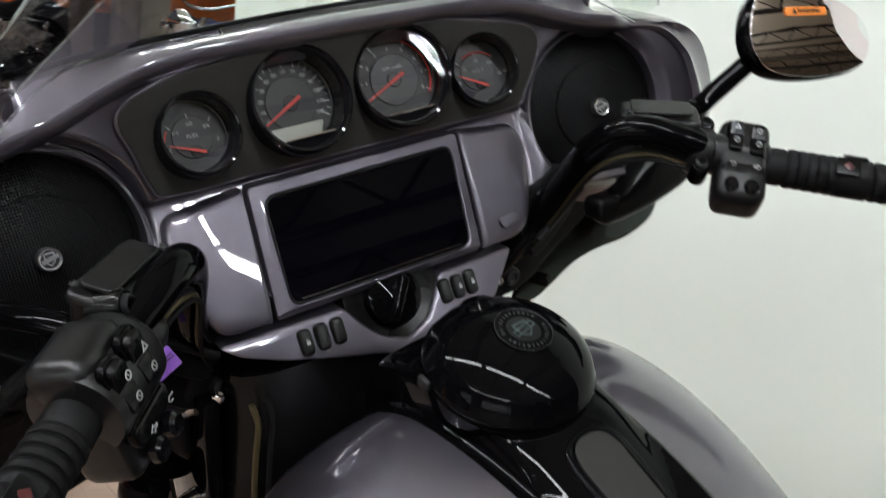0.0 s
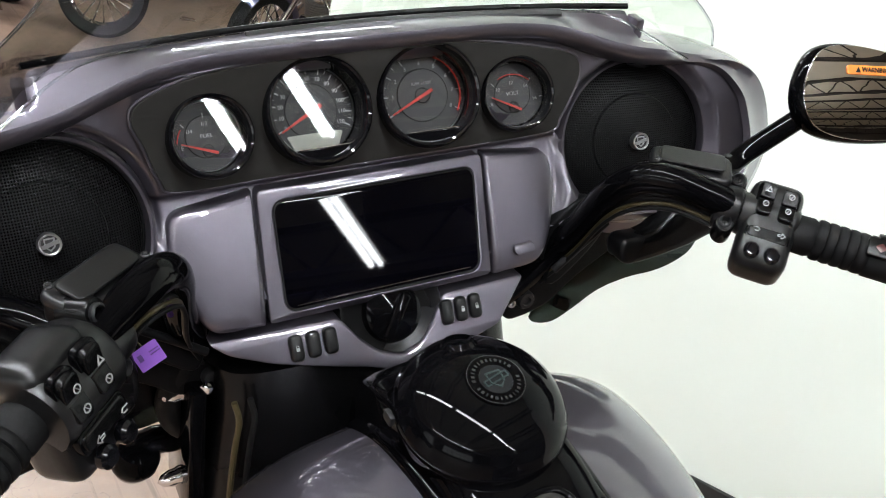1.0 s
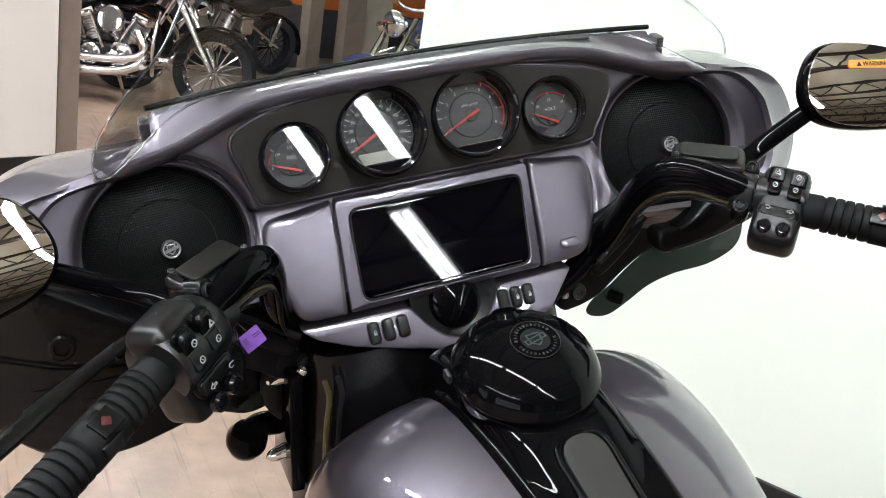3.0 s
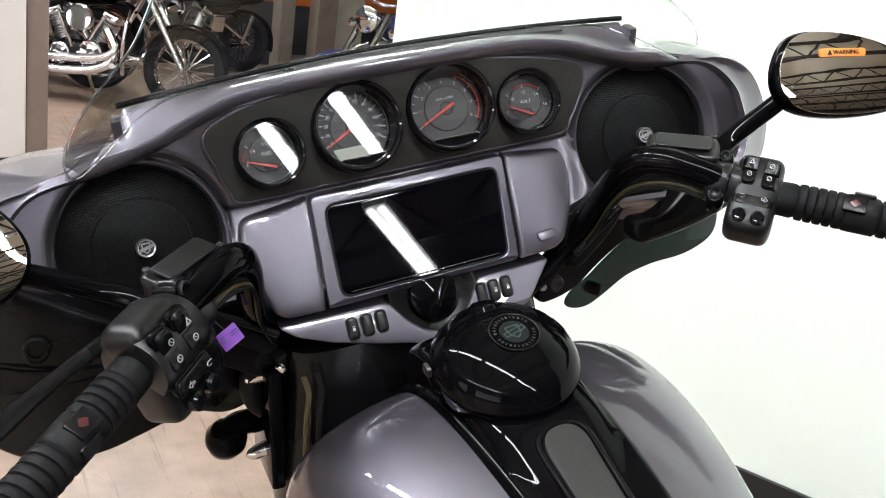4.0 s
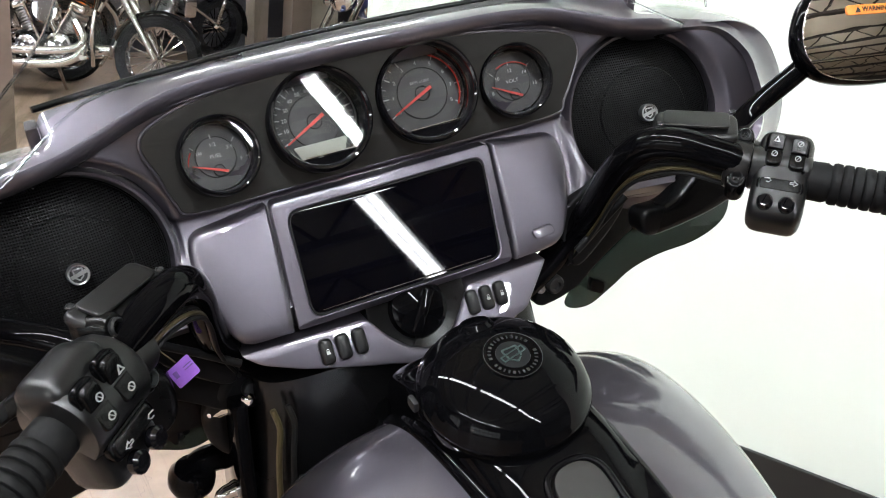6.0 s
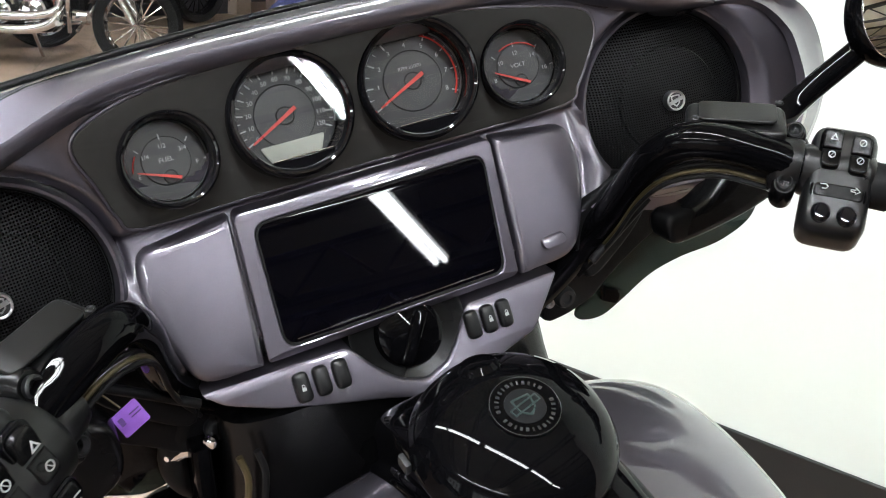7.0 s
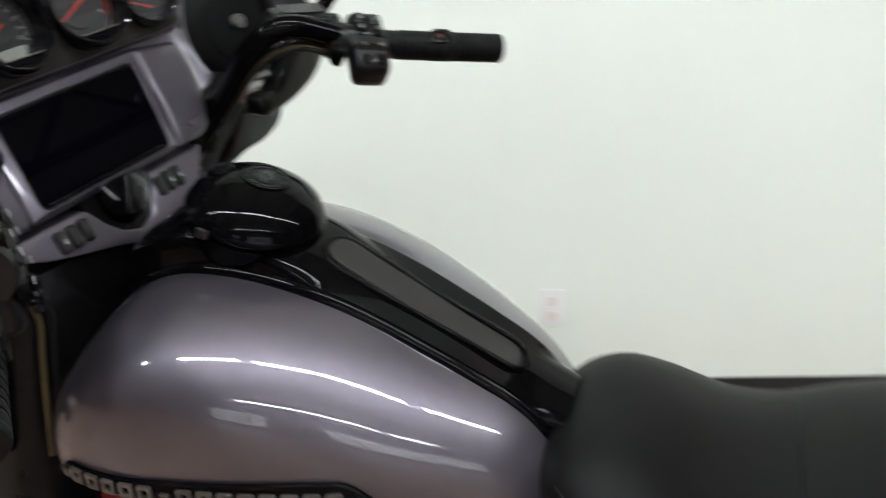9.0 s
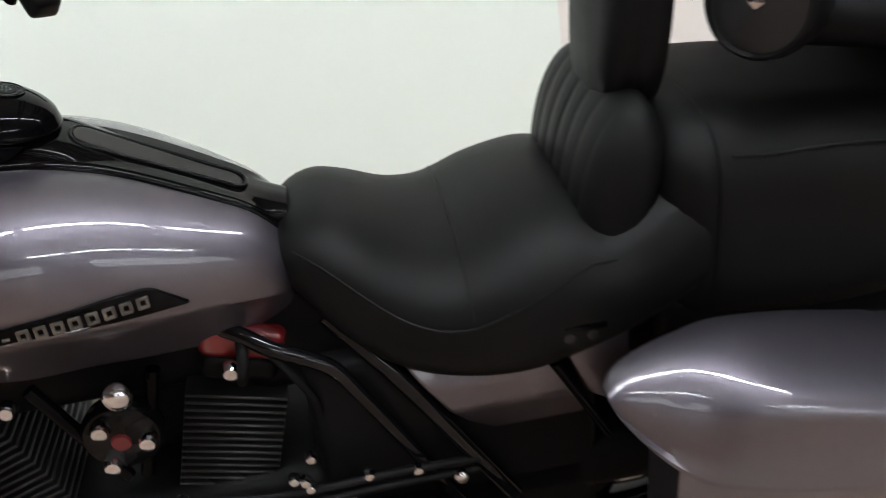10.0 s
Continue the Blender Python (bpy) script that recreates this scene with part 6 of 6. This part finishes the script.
    part("fuel_tank", loft([[Vector((a * math.cos(q), y, z + h * math.sin(q))) for q in [2 * math.pi * j / 24 for j in range(24)]] for y, a, z, h in ((-0.18, 0.05, 0.78, 0.04), (-0.1, 0.11, 0.80, 0.08), (0.05, 0.15, 0.83, 0.11), (0.2, 0.15, 0.86, 0.11), (0.3, 0.09, 0.87, 0.08), (0.33, 0.03, 0.87, 0.03))]), paint, t, "glossy painted tank")
    part("saddle", loft([[Vector((a * math.cos(q), y, z + h * math.sin(q))) for q in [2 * math.pi * j / 24 for j in range(24)]] for y, a, z, h in ((-0.15, 0.06, 0.74, 0.03), (-0.3, 0.14, 0.69, 0.06), (-0.5, 0.17, 0.71, 0.07), (-0.6, 0.14, 0.77, 0.06), (-0.85, 0.13, 0.80, 0.05), (-0.95, 0.06, 0.80, 0.03))]), LEATHER, t, "black saddle")
    part("rear_fender", loft([[Vector((0.10 * math.sin(q), -0.78 - 0.36 * math.cos(radians(a)), 0.32 + 0.36 * math.sin(radians(a)) - 0.02 * abs(math.sin(q)) ** 3)) for q in [radians(-85 + 17 * k) for k in range(11)]] for a in range(-10, 140, 15)], False, False), paint, t)
    part("front_fender", loft([[Vector((0.08 * math.sin(q), 0.80 - 0.36 * math.cos(radians(a)), 0.33 + 0.36 * math.sin(radians(a)) - 0.02 * abs(math.sin(q)) ** 3)) for q in [radians(-85 + 17 * k) for k in range(11)]] for a in range(20, 150, 15)], False, False), paint, t)
    for s in (-1, 1):
        part("fork_leg", tube([(s * 0.10, 0.80, 0.33), (s * 0.10, 0.42, 0.98)], 0.026, 12), CHROME, t, "chrome fork leg")
        part("turn_signal", lathe([(0, -0.03), (0.03, -0.02), (0.035, 0.01), (0, 0.02)], 16), CHROME, t, "", pose(s * 0.19, 0.46, 0.86, -90))
        part("saddle_strut", tube([(s * 0.11, -0.3, 0.60), (s * 0.12, -0.78, 0.33)], 0.02, 10), CHROME, t)
    part("handlebar", tube(smooth_line([(-0.40, 0.10, 1.10), (-0.30, 0.22, 1.14), (-0.1, 0.38, 1.05), (0.1, 0.38, 1.05), (0.30, 0.22, 1.14), (0.40, 0.10, 1.10)], 6), 0.014, 10), CHROME, t, "chrome handlebar")
    part("headlight", lathe([(0.0, -0.14), (0.06, -0.12), (0.095, -0.02), (0.10, 0.02), (0.09, 0.03), (0, 0.045)], 32), CHROME, t, "chrome headlight", pose(0, 0.55, 0.92, -90))
    part("kick_stand", tube([(-0.10, 0.0, 0.25), (-0.24, 0.04, 0.012)], 0.014, 8), CHROME, t)
    return t


parked("black cruiser motorcycle with a chrome engine", BLACK, pose(0.30, 6.95, 0, 0, -6, -118))
parked("black cruiser motorcycle with chrome forks beside another one", BLACK, pose(-0.25, 7.85, 0, 0, -5, -112))
parked("black motorcycle with saddlebags beside the dark wall", BLACK, pose(1.52, 9.0, 0, 0, -6, 114), BLACK)
parked("blue cruiser motorcycle near the far columns", BLUEPAINT, pose(2.58, 6.20, 0, 0, -6, 121))

# dark bodies added to fill the see-through middle of the machine
part("battery_box", rbox(0.24, 0.42, 0.42, 0.03, 3, pose(0, -0.50, 0.42)), PLASTIC, bike, "black battery box")
part("swing_arm", rbox(0.24, 0.52, 0.10, 0.03, 3, pose(0, -0.66, 0.34)), PLASTIC, bike, "black swing arm")
part("air_box", rbox(0.13, 0.34, 0.12, 0.03, 3, pose(0, -0.03, 0.65)), PLASTIC, bike, "black air box under the tank")
part("down_tube_cover", rbox(0.16, 0.08, 0.42, 0.03, 3, pose(0, 0.25, 0.56)), PLASTIC, bike, "black oil cooler in front of the engine")
part("cylinder_filler", rbox(0.11, 0.20, 0.24, 0.03, 3, pose(0.03, -0.11, 0.57)), PLASTIC, bike, "black filler block between the cylinders")
part("seat_filler", rbox(0.17, 0.30, 0.17, 0.03, 3, pose(0, -0.36, 0.655)), PLASTIC, bike, "black filler block over the frame")
part("rear_cover", rbox(0.34, 0.42, 0.20, 0.03, 3, pose(0, -0.99, 0.58)), PLASTIC, bike, "black inner rear cover")
# thick tube added as a black mass in front of the floor
bundle = smooth_line([(-0.150, 0.268, 1.0), (-0.185, 0.262, 0.965), (-0.205, 0.268, 0.925), (-0.198, 0.28, 0.885), (-0.165, 0.29, 0.86)], 6)
part("fork_gap_tube", tube(bundle, 0.012, 14), RUBBER, bike, "black tube filling the gap beside the fork", FORK)

# small engine fittings
for y0, y1 in ((-0.055, -0.105), (-0.030, 0.055)):
    part("push_rod_tube", tube([(-0.118, y0, 0.50), (-0.112, y1, 0.672)], 0.010, 14), BLACK, eng, "gloss black push rod tube")
for k in range(2):
    part("oil_line", tube(smooth_line([(-0.15, -0.13, 0.452 - 0.02 * k), (-0.158, -0.26, 0.446 - 0.02 * k), (-0.16, -0.40, 0.452 - 0.022 * k), (-0.15, -0.52, 0.44 - 0.02 * k)], 6), 0.006, 10), RUBBER, eng, "black rubber oil line")
for y, z in ((-0.285, 0.508), (-0.27, 0.465), (-0.255, 0.472), (-0.275, 0.452), (0.075, 0.50), (0.055, 0.47), (-0.01, 0.455), (-0.10, 0.47), (-0.125, 0.452), (-0.36, 0.455), (-0.43, 0.448)):
    part("fitting", lathe([(0.009, 0), (0.010, 0.006), (0.007, 0.013), (0, 0.016)], 14), CHROME, eng, "small chrome fitting", pose(-0.152, y, z, 0, -90, 0))
part("spark_lead", tube(smooth_line([(-0.10, -0.235, 0.69), (-0.13, -0.27, 0.66), (-0.13, -0.30, 0.60), (-0.11, -0.31, 0.54)], 6), 0.006, 10), RUBBER, eng)
part("coil_cover", lathe([(0, -0.02), (0.05, -0.02), (0.056, 0.0), (0.05, 0.014), (0, 0.02)], 32), PLASTIC, eng, "", pose(-0.10, -0.35, 0.50, 0, -90, 0))
# unseen boards, added to shade the floor that the tank mirrors
for s in (-1, 1):
    board = part("shading_board", rbox(0.12, 0.36, 0.022, 0.009, 3, pose(s * 0.27, 0.02, 0.27, 0, 0, 0)), SATIN, bike, "unseen black foot rest, added to shade the floor under the machine")
    part("rubber_pad", rbox(0.10, 0.32, 0.008, 0.003, 2, pose(s * 0.27, 0.02, 0.286)), RUBBER, board)
    part("bracket", tube([(s * 0.12, 0.02, 0.29), (s * 0.25, 0.02, 0.26)], 0.014, 10), SATIN, board)
